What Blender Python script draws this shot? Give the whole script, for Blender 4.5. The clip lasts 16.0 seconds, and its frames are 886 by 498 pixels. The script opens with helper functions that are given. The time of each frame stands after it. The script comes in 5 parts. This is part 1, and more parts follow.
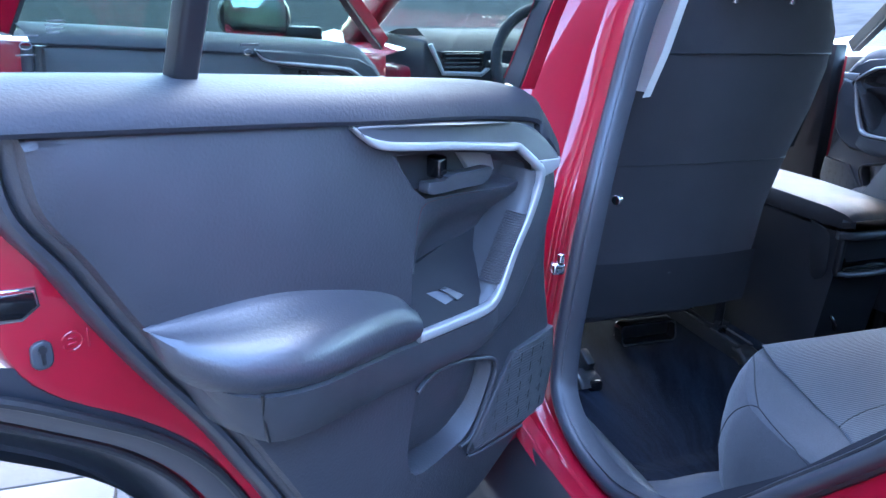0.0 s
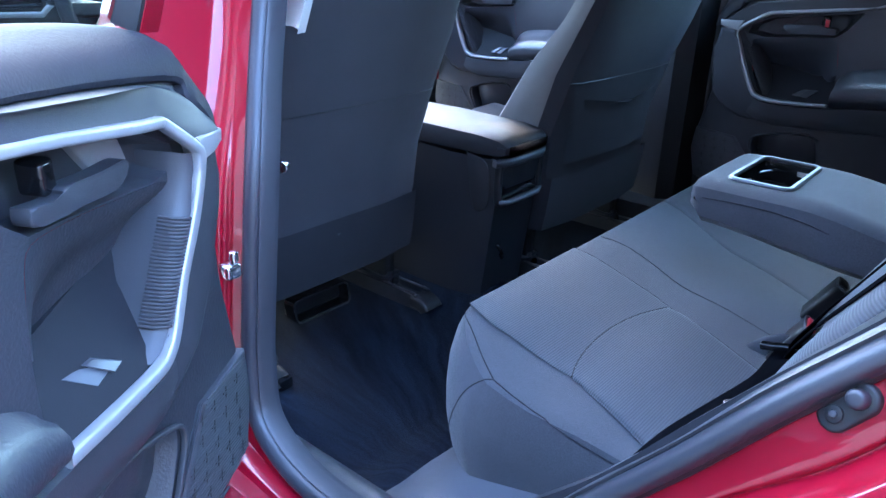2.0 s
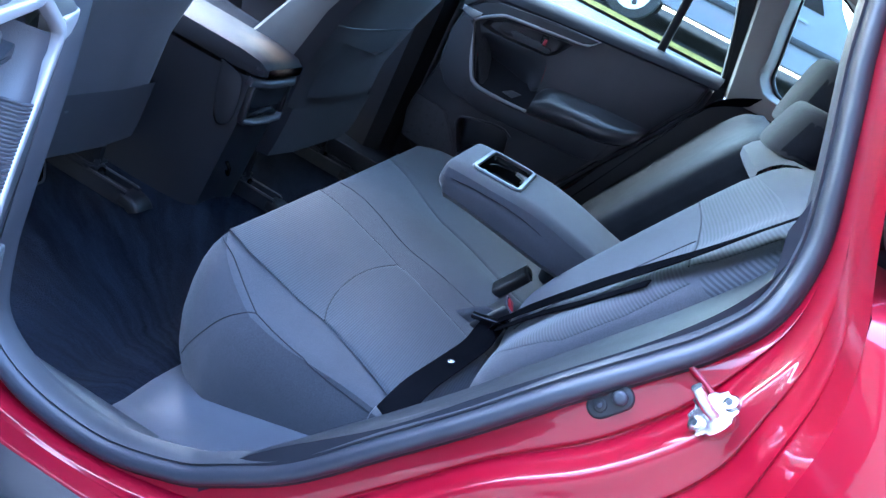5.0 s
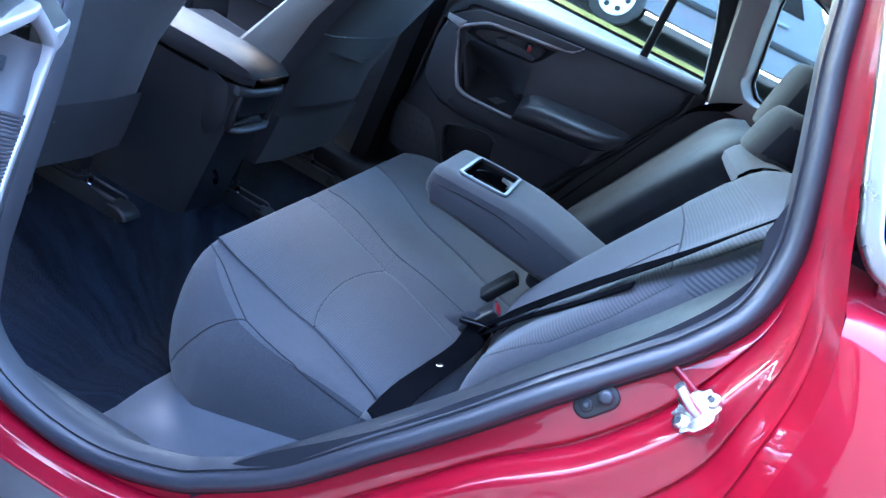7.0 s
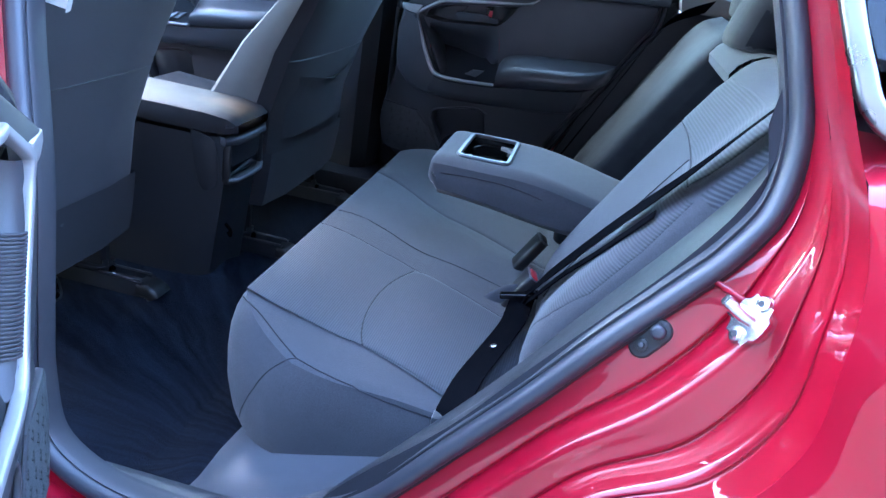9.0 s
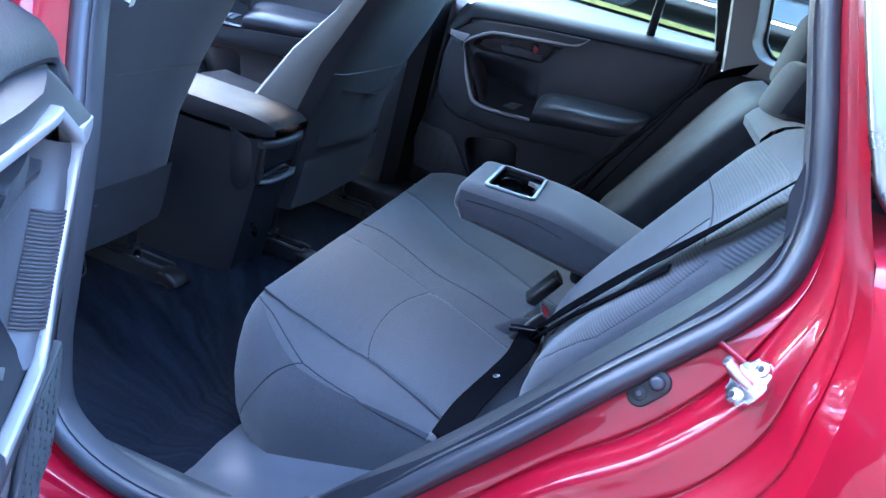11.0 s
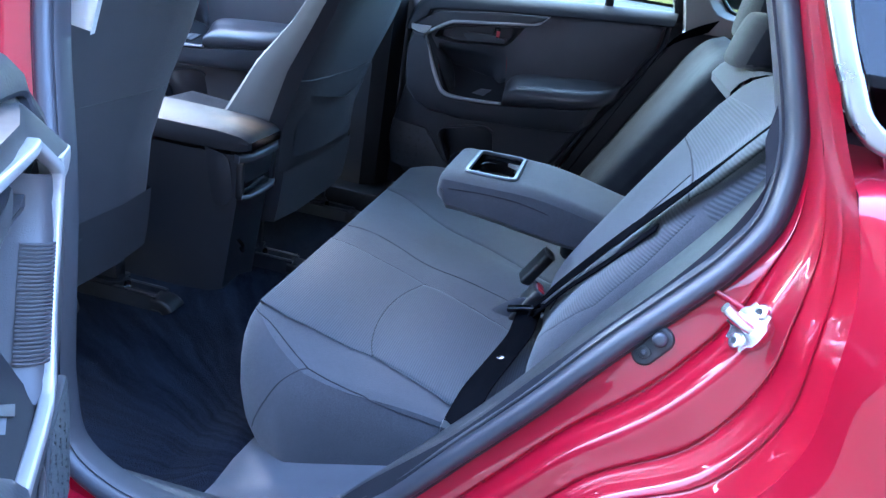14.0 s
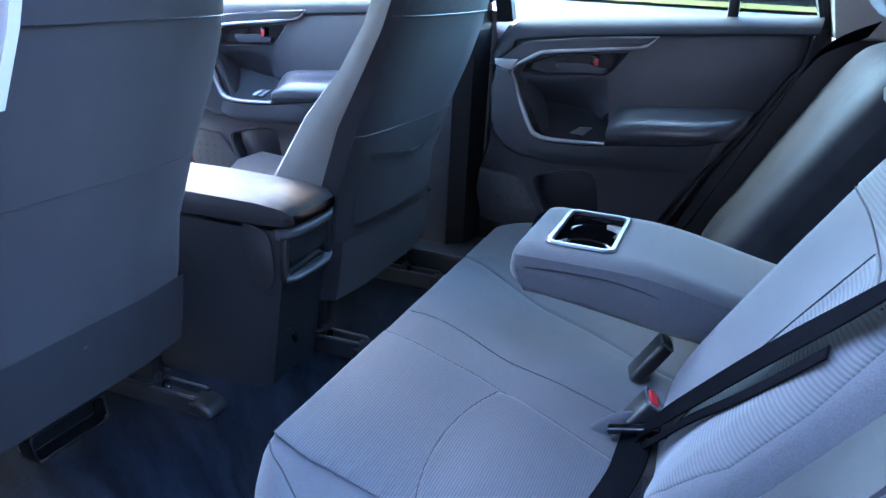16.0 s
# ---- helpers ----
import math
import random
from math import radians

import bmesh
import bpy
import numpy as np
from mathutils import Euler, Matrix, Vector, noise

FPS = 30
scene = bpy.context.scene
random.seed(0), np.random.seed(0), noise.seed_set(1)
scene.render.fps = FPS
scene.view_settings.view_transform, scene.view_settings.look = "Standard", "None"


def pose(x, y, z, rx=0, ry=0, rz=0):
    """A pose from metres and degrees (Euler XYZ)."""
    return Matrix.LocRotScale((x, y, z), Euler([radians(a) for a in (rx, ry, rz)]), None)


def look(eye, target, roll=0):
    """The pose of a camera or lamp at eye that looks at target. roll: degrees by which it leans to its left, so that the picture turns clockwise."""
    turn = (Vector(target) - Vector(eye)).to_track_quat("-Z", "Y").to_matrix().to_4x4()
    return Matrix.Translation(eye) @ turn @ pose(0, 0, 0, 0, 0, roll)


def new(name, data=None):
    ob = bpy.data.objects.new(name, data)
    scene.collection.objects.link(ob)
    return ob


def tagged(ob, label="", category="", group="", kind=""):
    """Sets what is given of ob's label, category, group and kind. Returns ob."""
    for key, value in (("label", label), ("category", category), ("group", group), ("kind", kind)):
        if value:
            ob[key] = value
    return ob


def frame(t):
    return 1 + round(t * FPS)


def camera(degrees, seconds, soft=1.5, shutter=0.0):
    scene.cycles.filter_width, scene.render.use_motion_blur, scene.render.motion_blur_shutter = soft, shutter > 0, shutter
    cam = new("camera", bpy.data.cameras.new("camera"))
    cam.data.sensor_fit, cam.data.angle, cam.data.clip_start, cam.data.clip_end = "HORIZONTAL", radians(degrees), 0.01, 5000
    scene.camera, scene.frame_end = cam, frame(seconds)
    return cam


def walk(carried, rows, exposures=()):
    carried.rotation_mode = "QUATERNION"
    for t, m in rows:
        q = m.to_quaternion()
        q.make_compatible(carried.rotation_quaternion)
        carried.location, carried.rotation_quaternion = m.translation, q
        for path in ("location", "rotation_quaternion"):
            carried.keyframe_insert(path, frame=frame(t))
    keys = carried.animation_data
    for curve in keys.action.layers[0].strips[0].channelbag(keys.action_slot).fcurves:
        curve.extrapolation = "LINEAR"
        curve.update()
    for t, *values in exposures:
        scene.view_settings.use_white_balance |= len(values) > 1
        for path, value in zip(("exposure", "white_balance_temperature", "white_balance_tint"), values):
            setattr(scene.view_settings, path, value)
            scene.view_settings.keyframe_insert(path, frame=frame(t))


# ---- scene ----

# Car axes: x to the rear, y to the car's right, z up, in metres; the left flank lies near y = 0.
LENS = 61.60
PATH = [
    (0, (1.0681, -0.4029, 1.1792), (-0.2743, 0.0579, 0.6938), 1.52),
    (0.5, (1.0227, -0.4243, 1.1739), (-0.2688, 0.1514, 0.6731), 1.66),
    (1, (0.9433, -0.4581, 1.1673), (-0.2648, 0.2658, 0.651), 1.23),
    (1.5, (0.8584, -0.3936, 1.1484), (-0.2218, 0.4919, 0.6016), 0.87),
    (2, (0.7776, -0.331, 1.1501), (-0.0993, 0.7366, 0.566), 1.79),
    (2.5, (0.6982, -0.3694, 1.1555), (0.0137, 0.8163, 0.5426), 3.32),
    (3, (0.6486, -0.417, 1.1615), (0.1464, 0.8481, 0.5313), 7.79),
    (3.5, (0.6124, -0.4404, 1.161), (0.2844, 0.8817, 0.533), 15.42),
    (4, (0.5948, -0.4557, 1.1658), (0.3771, 0.8965, 0.5541), 22.96),
    (4.5, (0.5943, -0.462, 1.1707), (0.4119, 0.9079, 0.5877), 27.39),
    (7, (0.5969, -0.4774, 1.1766), (0.4316, 0.9092, 0.6288), 27.18),
    (7.5, (0.5947, -0.4827, 1.1811), (0.4366, 0.8952, 0.6097), 24.11),
    (8, (0.599, -0.4781, 1.1816), (0.4318, 0.8884, 0.5858), 19.48),
    (8.5, (0.6047, -0.4711, 1.1824), (0.4151, 0.8876, 0.5759), 14.17),
    (9, (0.6067, -0.474, 1.1853), (0.3973, 0.888, 0.5926), 9.57),
    (9.5, (0.614, -0.4764, 1.1946), (0.3646, 0.8883, 0.6241), 7.37),
    (10, (0.6073, -0.4878, 1.2027), (0.354, 0.8813, 0.6448), 9.22),
    (12.5, (0.6214, -0.4941, 1.1876), (0.3572, 0.87, 0.6226), 22.32),
    (13, (0.6213, -0.4959, 1.1919), (0.3678, 0.8719, 0.6308), 19.49),
    (13.5, (0.6164, -0.4923, 1.1902), (0.3751, 0.8808, 0.6365), 14.81),
    (14, (0.612, -0.5015, 1.1883), (0.3784, 0.87, 0.6277), 9.19),
    (14.5, (0.614, -0.5083, 1.1873), (0.3594, 0.8584, 0.6238), 4.69),
    (15, (0.6205, -0.4792, 1.179), (0.3078, 0.8745, 0.6134), 2.06),
    (15.5, (0.62, -0.3723, 1.1727), (0.2246, 0.9622, 0.6135), 2.09),
    (16, (0.6174, -0.1708, 1.1656), (0.1265, 1.1466, 0.6425), 3.01),
]

cam = camera(LENS, 16.0)
walk(cam, [(t, look(eye, target, roll)) for t, eye, target, roll in PATH], [(t, e, 5600.0, 12.0) for t, e in ((0.0, 5.15), (1.5, 5.3), (2.0, 5.45), (3.0, 5.65), (4.5, 5.6), (9.0, 5.5), (12.5, 5.55), (14.5, 5.5), (16.0, 5.95))])

# ---- world and light ----
SUN_EL, SUN_AZ = 44.0, 308.0  # height, and the way round from +y towards +x
SUN_WAY = Vector((math.cos(radians(SUN_EL)) * math.sin(radians(SUN_AZ)), math.cos(radians(SUN_EL)) * math.cos(radians(SUN_AZ)), math.sin(radians(SUN_EL))))
world = bpy.data.worlds.new("world")
scene.world = world
world.use_nodes = True
wn = world.node_tree
sky = wn.nodes.new("ShaderNodeTexSky")
sky.sky_type, sky.sun_disc = "NISHITA", False
sky.sun_elevation, sky.sun_rotation = radians(SUN_EL), radians(SUN_AZ)
wn.links.new(sky.outputs[0], wn.nodes["Background"].inputs[0])
wn.nodes["Background"].inputs[1].default_value = 0.15
sun = new("sun", bpy.data.lights.new("sun", "SUN"))
sun.data.energy, sun.data.angle, sun.data.color = 0.05, radians(25), (1.0, 0.95, 0.88)
sun.matrix_world = look(SUN_WAY * 20, (0, 0, 0))

# ---- materials ----
def nodes_of(name):
    m = bpy.data.materials.new(name)
    m.use_nodes = True
    t = m.node_tree
    return m, t, t.nodes["Principled BSDF"]


def noise_node(t, scale, detail=3.0, rough=0.6, coord="Object"):
    c = t.nodes.new("ShaderNodeTexCoord")
    n = t.nodes.new("ShaderNodeTexNoise")
    n.inputs["Scale"].default_value, n.inputs["Detail"].default_value = scale, detail
    n.inputs["Roughness"].default_value = rough
    t.links.new(c.outputs[coord], n.inputs["Vector"])
    return n


def ramp(t, src, stops):
    r = t.nodes.new("ShaderNodeValToRGB")
    while len(r.color_ramp.elements) < len(stops):
        r.color_ramp.elements.new(0.5)
    for e, (p, c) in zip(r.color_ramp.elements, stops):
        e.position, e.color = p, (*c, 1)
    t.links.new(src, r.inputs["Fac"])
    return r.outputs["Color"]


def bump(t, bsdf, src, strength, dist):
    b = t.nodes.new("ShaderNodeBump")
    b.inputs["Strength"].default_value, b.inputs["Distance"].default_value = strength, dist
    t.links.new(src, b.inputs["Height"])
    t.links.new(b.outputs["Normal"], bsdf.inputs["Normal"])
    return b


def surface(name, dark, light, rough, grain=400.0, depth=0.0004, big=6.0, metal=0.0, spec=0.5, sheen=0.0, coat=0.0, strength=0.35):
    """A surface whose colour drifts between two tones, with a fine grain relief."""
    m, t, b = nodes_of(name)
    n = noise_node(t, big, 4.0)
    t.links.new(ramp(t, n.outputs["Fac"], [(0.3, dark), (0.7, light)]), b.inputs["Base Color"])
    b.inputs["Metallic"].default_value = metal
    b.inputs["Specular IOR Level"].default_value = spec
    b.inputs["Sheen Weight"].default_value = sheen
    b.inputs["Coat Weight"].default_value = coat
    b.inputs["Coat Roughness"].default_value = 0.012
    b.inputs["Coat IOR"].default_value = 1.5
    r = t.nodes.new("ShaderNodeMapRange")
    r.inputs["To Min"].default_value, r.inputs["To Max"].default_value = rough - 0.06, rough + 0.08
    n2 = noise_node(t, 23.0, 4.0)
    t.links.new(n2.outputs["Fac"], r.inputs["Value"])
    t.links.new(r.outputs["Result"], b.inputs["Roughness"])
    if grain:
        g = noise_node(t, grain, 2.0, 0.5)
        bump(t, b, g.outputs["Fac"], strength, depth)
    return m


PAINT = surface("red_paint", (0.26, 0.0005, 0.013), (0.29, 0.0007, 0.0155), 0.4, grain=0, big=2.0, spec=0.2, coat=1.0)
TRIM = surface("dark_grey_plastic", (0.034, 0.036, 0.042), (0.046, 0.048, 0.055), 0.42, grain=900.0, depth=0.0006)
TRIM_SOFT = surface("soft_grey_door_pad", (0.027, 0.028, 0.034), (0.037, 0.038, 0.045), 0.43, grain=300.0, depth=0.0016, spec=0.5)
BLACK = surface("black_plastic", (0.0095, 0.0098, 0.0115), (0.0145, 0.0148, 0.017), 0.40, grain=900.0)
GLOSS = surface("gloss_black_plastic", (0.005, 0.005, 0.006), (0.008, 0.008, 0.009), 0.12, grain=0)
RUBBER = surface("black_rubber", (0.013, 0.0138, 0.0155), (0.021, 0.022, 0.0245), 0.48, grain=300.0)
SILVER = surface("satin_silver_plastic", (0.36, 0.36, 0.36), (0.42, 0.42, 0.42), 0.33, grain=0, metal=0.45)
SEAL = surface("grey_weatherstrip_rubber", (0.023, 0.025, 0.033), (0.031, 0.034, 0.042), 0.38, grain=500.0, spec=0.6)
SIDE = surface("smooth_side_trim", (0.013, 0.0145, 0.019), (0.018, 0.0195, 0.025), 0.5, grain=900.0, spec=0.2)
PAD = surface("grey_window_ledge", (0.022, 0.023, 0.029), (0.030, 0.031, 0.038), 0.6, grain=300.0, depth=0.0014, spec=0.2)
ARM = surface("padded_grey_vinyl", (0.028, 0.029, 0.036), (0.037, 0.038, 0.046), 0.34, grain=300.0, depth=0.0010, spec=0.7)
# Seat cloth made paler to imitate light falling on the passenger bolster.
BOLSTER_LIT = surface("lit_bolster_cloth", (0.115, 0.112, 0.108), (0.145, 0.142, 0.136), 0.85, grain=1200.0, depth=0.001, spec=0.2)
MATTE = surface("matt_black_plastic", (0.014, 0.0148, 0.018), (0.019, 0.020, 0.0235), 0.65, grain=900.0, spec=0.2)
CREAM = surface("cream_pillar_trim", (0.50, 0.485, 0.455), (0.56, 0.545, 0.51), 0.6, grain=600.0)
SILL = surface("smooth_grey_plastic", (0.082, 0.086, 0.098), (0.102, 0.106, 0.118), 0.35, grain=900.0)
DULL_SILVER = surface("dull_silver_plastic", (0.12, 0.12, 0.13), (0.15, 0.15, 0.16), 0.3, grain=0, metal=0.6)
SIDING = surface("grey_siding", (0.10, 0.10, 0.108), (0.135, 0.135, 0.143), 0.7, grain=0)
SATIN = surface("satin_metal", (0.28, 0.28, 0.29), (0.32, 0.32, 0.33), 0.28, grain=0, metal=1.0)
CHROME = surface("polished_steel", (0.72, 0.72, 0.74), (0.80, 0.80, 0.82), 0.20, grain=0, metal=1.0)


def seat_cloth(name, dark, light, stain):
    """Plain woven cloth: a fine two-tone yarn, a slow drift, and a faint brown stain round one place."""
    m, t, b = nodes_of(name)
    yarn = noise_node(t, 650.0, 2.0, 0.7)
    drift = noise_node(t, 4.0, 4.0)
    add = t.nodes.new("ShaderNodeMath")
    add.operation = "MULTIPLY_ADD"
    add.inputs[1].default_value = 0.55
    t.links.new(yarn.outputs["Fac"], add.inputs[0])
    half = t.nodes.new("ShaderNodeMath")
    half.operation = "MULTIPLY"
    half.inputs[1].default_value = 0.45
    t.links.new(drift.outputs["Fac"], half.inputs[0])
    t.links.new(half.outputs[0], add.inputs[2])
    col = ramp(t, add.outputs[0], [(0.34, dark), (0.66, light)])
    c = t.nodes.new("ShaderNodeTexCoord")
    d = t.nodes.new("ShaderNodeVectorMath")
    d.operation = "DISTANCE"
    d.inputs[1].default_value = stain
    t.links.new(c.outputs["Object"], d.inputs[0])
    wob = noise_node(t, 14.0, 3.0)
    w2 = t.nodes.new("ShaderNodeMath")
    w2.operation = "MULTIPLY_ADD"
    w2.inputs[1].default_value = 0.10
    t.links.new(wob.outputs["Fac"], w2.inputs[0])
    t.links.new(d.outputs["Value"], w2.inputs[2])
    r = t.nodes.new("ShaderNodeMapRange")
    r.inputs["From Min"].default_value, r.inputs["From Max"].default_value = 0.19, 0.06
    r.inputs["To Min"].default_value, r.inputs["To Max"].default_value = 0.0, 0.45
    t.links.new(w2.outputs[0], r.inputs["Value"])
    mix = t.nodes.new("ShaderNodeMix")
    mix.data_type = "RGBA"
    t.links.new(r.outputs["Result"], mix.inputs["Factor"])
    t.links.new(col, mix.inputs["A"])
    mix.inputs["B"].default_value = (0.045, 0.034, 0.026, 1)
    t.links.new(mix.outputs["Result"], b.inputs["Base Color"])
    b.inputs["Roughness"].default_value = 0.88
    b.inputs["Sheen Weight"].default_value = 0.2
    b.inputs["Specular IOR Level"].default_value = 0.2
    bump(t, b, yarn.outputs["Fac"], 0.4, 0.0012)
    return m


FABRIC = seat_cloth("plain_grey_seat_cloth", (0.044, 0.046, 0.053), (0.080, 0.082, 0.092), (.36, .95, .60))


def brushed_carpet(name, dark, light):
    """Short pile with streaks that fan out where it has been vacuumed."""
    m, t, b = nodes_of(name)
    def op(kind, a, k=None, add=None):
        n = t.nodes.new("ShaderNodeMath")
        n.operation = kind
        t.links.new(a, n.inputs[0])
        if k is not None:
            if isinstance(k, float):
                n.inputs[1].default_value = k
            else:
                t.links.new(k, n.inputs[1])
        if add is not None:
            t.links.new(add, n.inputs[2])
        return n.outputs[0]
    c = t.nodes.new("ShaderNodeTexCoord")
    off = t.nodes.new("ShaderNodeVectorMath")
    off.operation, off.inputs[1].default_value = "SUBTRACT", (.34, .36, 0)
    t.links.new(c.outputs["Object"], off.inputs[0])
    warp = noise_node(t, 7.0, 3.0)
    bent = t.nodes.new("ShaderNodeVectorMath")
    bent.operation, bent.inputs[1].default_value = "MULTIPLY_ADD", (0.05, 0.05, 0.0)
    t.links.new(warp.outputs["Color"], bent.inputs[0])
    t.links.new(off.outputs[0], bent.inputs[2])
    sp = t.nodes.new("ShaderNodeSeparateXYZ")
    t.links.new(bent.outputs[0], sp.inputs[0])
    ang = op("ARCTAN2", sp.outputs["Y"], sp.outputs["X"])
    ln = t.nodes.new("ShaderNodeVectorMath")
    ln.operation = "LENGTH"
    t.links.new(bent.outputs[0], ln.inputs[0])
    cb = t.nodes.new("ShaderNodeCombineXYZ")
    t.links.new(op("MULTIPLY", ang, 16.0), cb.inputs["X"])
    t.links.new(op("MULTIPLY", ln.outputs["Value"], 4.0), cb.inputs["Y"])
    n = t.nodes.new("ShaderNodeTexNoise")
    n.inputs["Scale"].default_value, n.inputs["Detail"].default_value = 1.0, 5.0
    n.inputs["Roughness"].default_value = 0.6
    t.links.new(cb.outputs[0], n.inputs["Vector"])
    pile = noise_node(t, 260.0, 3.0)
    mixed = op("MULTIPLY_ADD", pile.outputs["Fac"], 0.35, n.outputs["Fac"])
    t.links.new(ramp(t, mixed, [(0.50, dark), (0.92, light)]), b.inputs["Base Color"])
    b.inputs["Roughness"].default_value = 0.9
    b.inputs["Specular IOR Level"].default_value = 0.03
    g = noise_node(t, 380.0, 3.0)
    bump(t, b, g.outputs["Fac"], 0.9, 0.006)
    return m


CARPET = brushed_carpet("black_carpet", (0.0046, 0.0062, 0.0104), (0.019, 0.0245, 0.038))
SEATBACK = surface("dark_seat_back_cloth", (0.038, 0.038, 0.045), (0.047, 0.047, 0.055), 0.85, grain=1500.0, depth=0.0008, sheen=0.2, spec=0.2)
# Dark flap and seam cloth; also imitates shade on passenger seat and headrests.
HEM = surface("flap_and_shaded_cloth", (0.019, 0.020, 0.025), (0.024, 0.025, 0.030), 0.85, grain=1500.0, depth=0.0008, sheen=0.1, spec=0.2)
STEEL = surface("dark_coated_steel", (0.05, 0.052, 0.06), (0.08, 0.082, 0.09), 0.30, grain=300.0, metal=0.7)
CONSOLE = surface("console_plastic", (0.012, 0.013, 0.0165), (0.0165, 0.0178, 0.0215), 0.45, grain=900.0, depth=0.0006)
# Near-black seat cloth that stands in for shade in the recess and on headrest sides.
FABRIC_SHADE = surface("shaded_seat_cloth", (0.008, 0.0095, 0.014), (0.0115, 0.0135, 0.019), 0.9, grain=1500.0, depth=0.0008, spec=0.15)
# Bench cloth darkened: the far side's shade is painted into it.
FAR_SHADE = surface("far_shaded_cloth", (0.007, 0.0085, 0.0125), (0.015, 0.0165, 0.022), 0.7, grain=1100.0, depth=0.0008, big=14.0, spec=0.15)
# Greyer than CREAM: holds the far pillar's shade in its colour.
PALE = surface("pale_grey_trim", (0.24, 0.235, 0.225), (0.27, 0.262, 0.25), 0.6, grain=600.0)
BELT = surface("black_webbing", (0.0032, 0.0034, 0.0045), (0.005, 0.0052, 0.0066), 0.9, grain=1200.0, depth=0.001, spec=0.0)
RED_PLASTIC = surface("red_plastic", (0.45, 0.02, 0.03), (0.5, 0.03, 0.04), 0.35, grain=0)
CONCRETE = surface("grey_paving", (0.098, 0.092, 0.083), (0.132, 0.125, 0.114), 0.9, grain=60.0, depth=0.003, big=3.0, spec=0.1)
ASPHALT = surface("asphalt", (0.032, 0.033, 0.033), (0.05, 0.05, 0.048), 0.9, grain=80.0, depth=0.004, big=1.5, spec=0.0)
GRASS = surface("grass", (0.15, 0.125, 0.03), (0.27, 0.22, 0.065), 0.9, grain=40.0, depth=0.006, big=5.0, spec=0.1)
CAR_GREY = surface("grey_car_paint", (0.13, 0.15, 0.18), (0.15, 0.17, 0.20), 0.3, grain=0, coat=1.0)
STREET = surface("pale_concrete", (0.13, 0.127, 0.12), (0.17, 0.166, 0.158), 0.9, grain=60.0, depth=0.003, big=2.0, spec=0.1)
STONE = surface("rough_stone", (0.10, 0.098, 0.09), (0.30, 0.29, 0.27), 0.9, grain=30.0, depth=0.02, big=1.6)
WHITE = surface("white_paint", (0.60, 0.60, 0.60), (0.68, 0.68, 0.68), 0.5, grain=0)


def worn_leather(name, dark, light, spot, worn):
    """Leatherette with a rubbed, paler place round a spot."""
    m = surface(name, dark, light, 0.55, grain=500.0, depth=0.0008, spec=0.12)
    t = m.node_tree
    b = t.nodes["Principled BSDF"]
    old = b.inputs["Base Color"].links[0].from_socket
    c, d, r, mix = (t.nodes.new("ShaderNode" + k) for k in ("TexCoord", "VectorMath", "MapRange", "Mix"))
    sc = t.nodes.new("ShaderNodeVectorMath")
    sc.operation, sc.inputs[1].default_value = "MULTIPLY", (0.6, 1.0, 1.0)
    d.operation = "DISTANCE"
    d.inputs[1].default_value = (spot[0] * 0.6, spot[1], spot[2])
    wob = noise_node(t, 25.0, 3.0)
    add = t.nodes.new("ShaderNodeMath")
    add.operation, add.inputs[1].default_value = "MULTIPLY_ADD", 0.05
    t.links.new(wob.outputs["Fac"], add.inputs[0])
    t.links.new(c.outputs["Object"], sc.inputs[0])
    t.links.new(sc.outputs[0], d.inputs[0])
    t.links.new(d.outputs["Value"], add.inputs[2])
    r.inputs["From Min"].default_value, r.inputs["From Max"].default_value = 0.085, 0.045
    r.inputs["To Min"].default_value, r.inputs["To Max"].default_value = 0.0, 0.75
    t.links.new(add.outputs[0], r.inputs["Value"])
    mix.data_type = "RGBA"
    t.links.new(r.outputs["Result"], mix.inputs["Factor"])
    t.links.new(old, mix.inputs["A"])
    mix.inputs["B"].default_value = (*worn, 1)
    t.links.new(mix.outputs["Result"], b.inputs["Base Color"])
    return m


LEATHER = worn_leather("dark_leatherette", (0.020, 0.020, 0.023), (0.028, 0.028, 0.031), (-.10, .955, .775), (0.085, 0.062, 0.040))


def glass_material(name, tint, refl=1.0):
    m, t, b = nodes_of(name)
    out = t.nodes["Material Output"]
    t.nodes.remove(b)
    tr, gl, mix, lw, pw, ma = (t.nodes.new("ShaderNode" + k) for k in ("BsdfTransparent", "BsdfGlossy", "MixShader", "LayerWeight", "Math", "Math"))
    tr.inputs["Color"].default_value = (*tint, 1)
    gl.inputs["Roughness"].default_value = 0.01
    pw.operation, ma.operation = "POWER", "MULTIPLY_ADD"
    pw.inputs[1].default_value = 5.0
    ma.inputs[1].default_value, ma.inputs[2].default_value = 0.9, 0.035
    lw.inputs["Blend"].default_value = 0.5
    t.links.new(lw.outputs["Facing"], pw.inputs[0])
    t.links.new(pw.outputs[0], ma.inputs[0])
    t.links.new(ma.outputs[0], mix.inputs["Fac"])
    t.links.new(tr.outputs[0], mix.inputs[1])
    t.links.new(gl.outputs[0], mix.inputs[2])
    t.links.new(mix.outputs[0], out.inputs["Surface"])
    return m


GLASS = glass_material("window_glass", (0.66, 0.73, 0.70))
DARK_GLASS = glass_material("privacy_glass", (0.22, 0.24, 0.25))
MIRROR = surface("mirror_glass", (0.85, 0.87, 0.88), (0.86, 0.88, 0.89), 0.07, grain=0, metal=1.0)


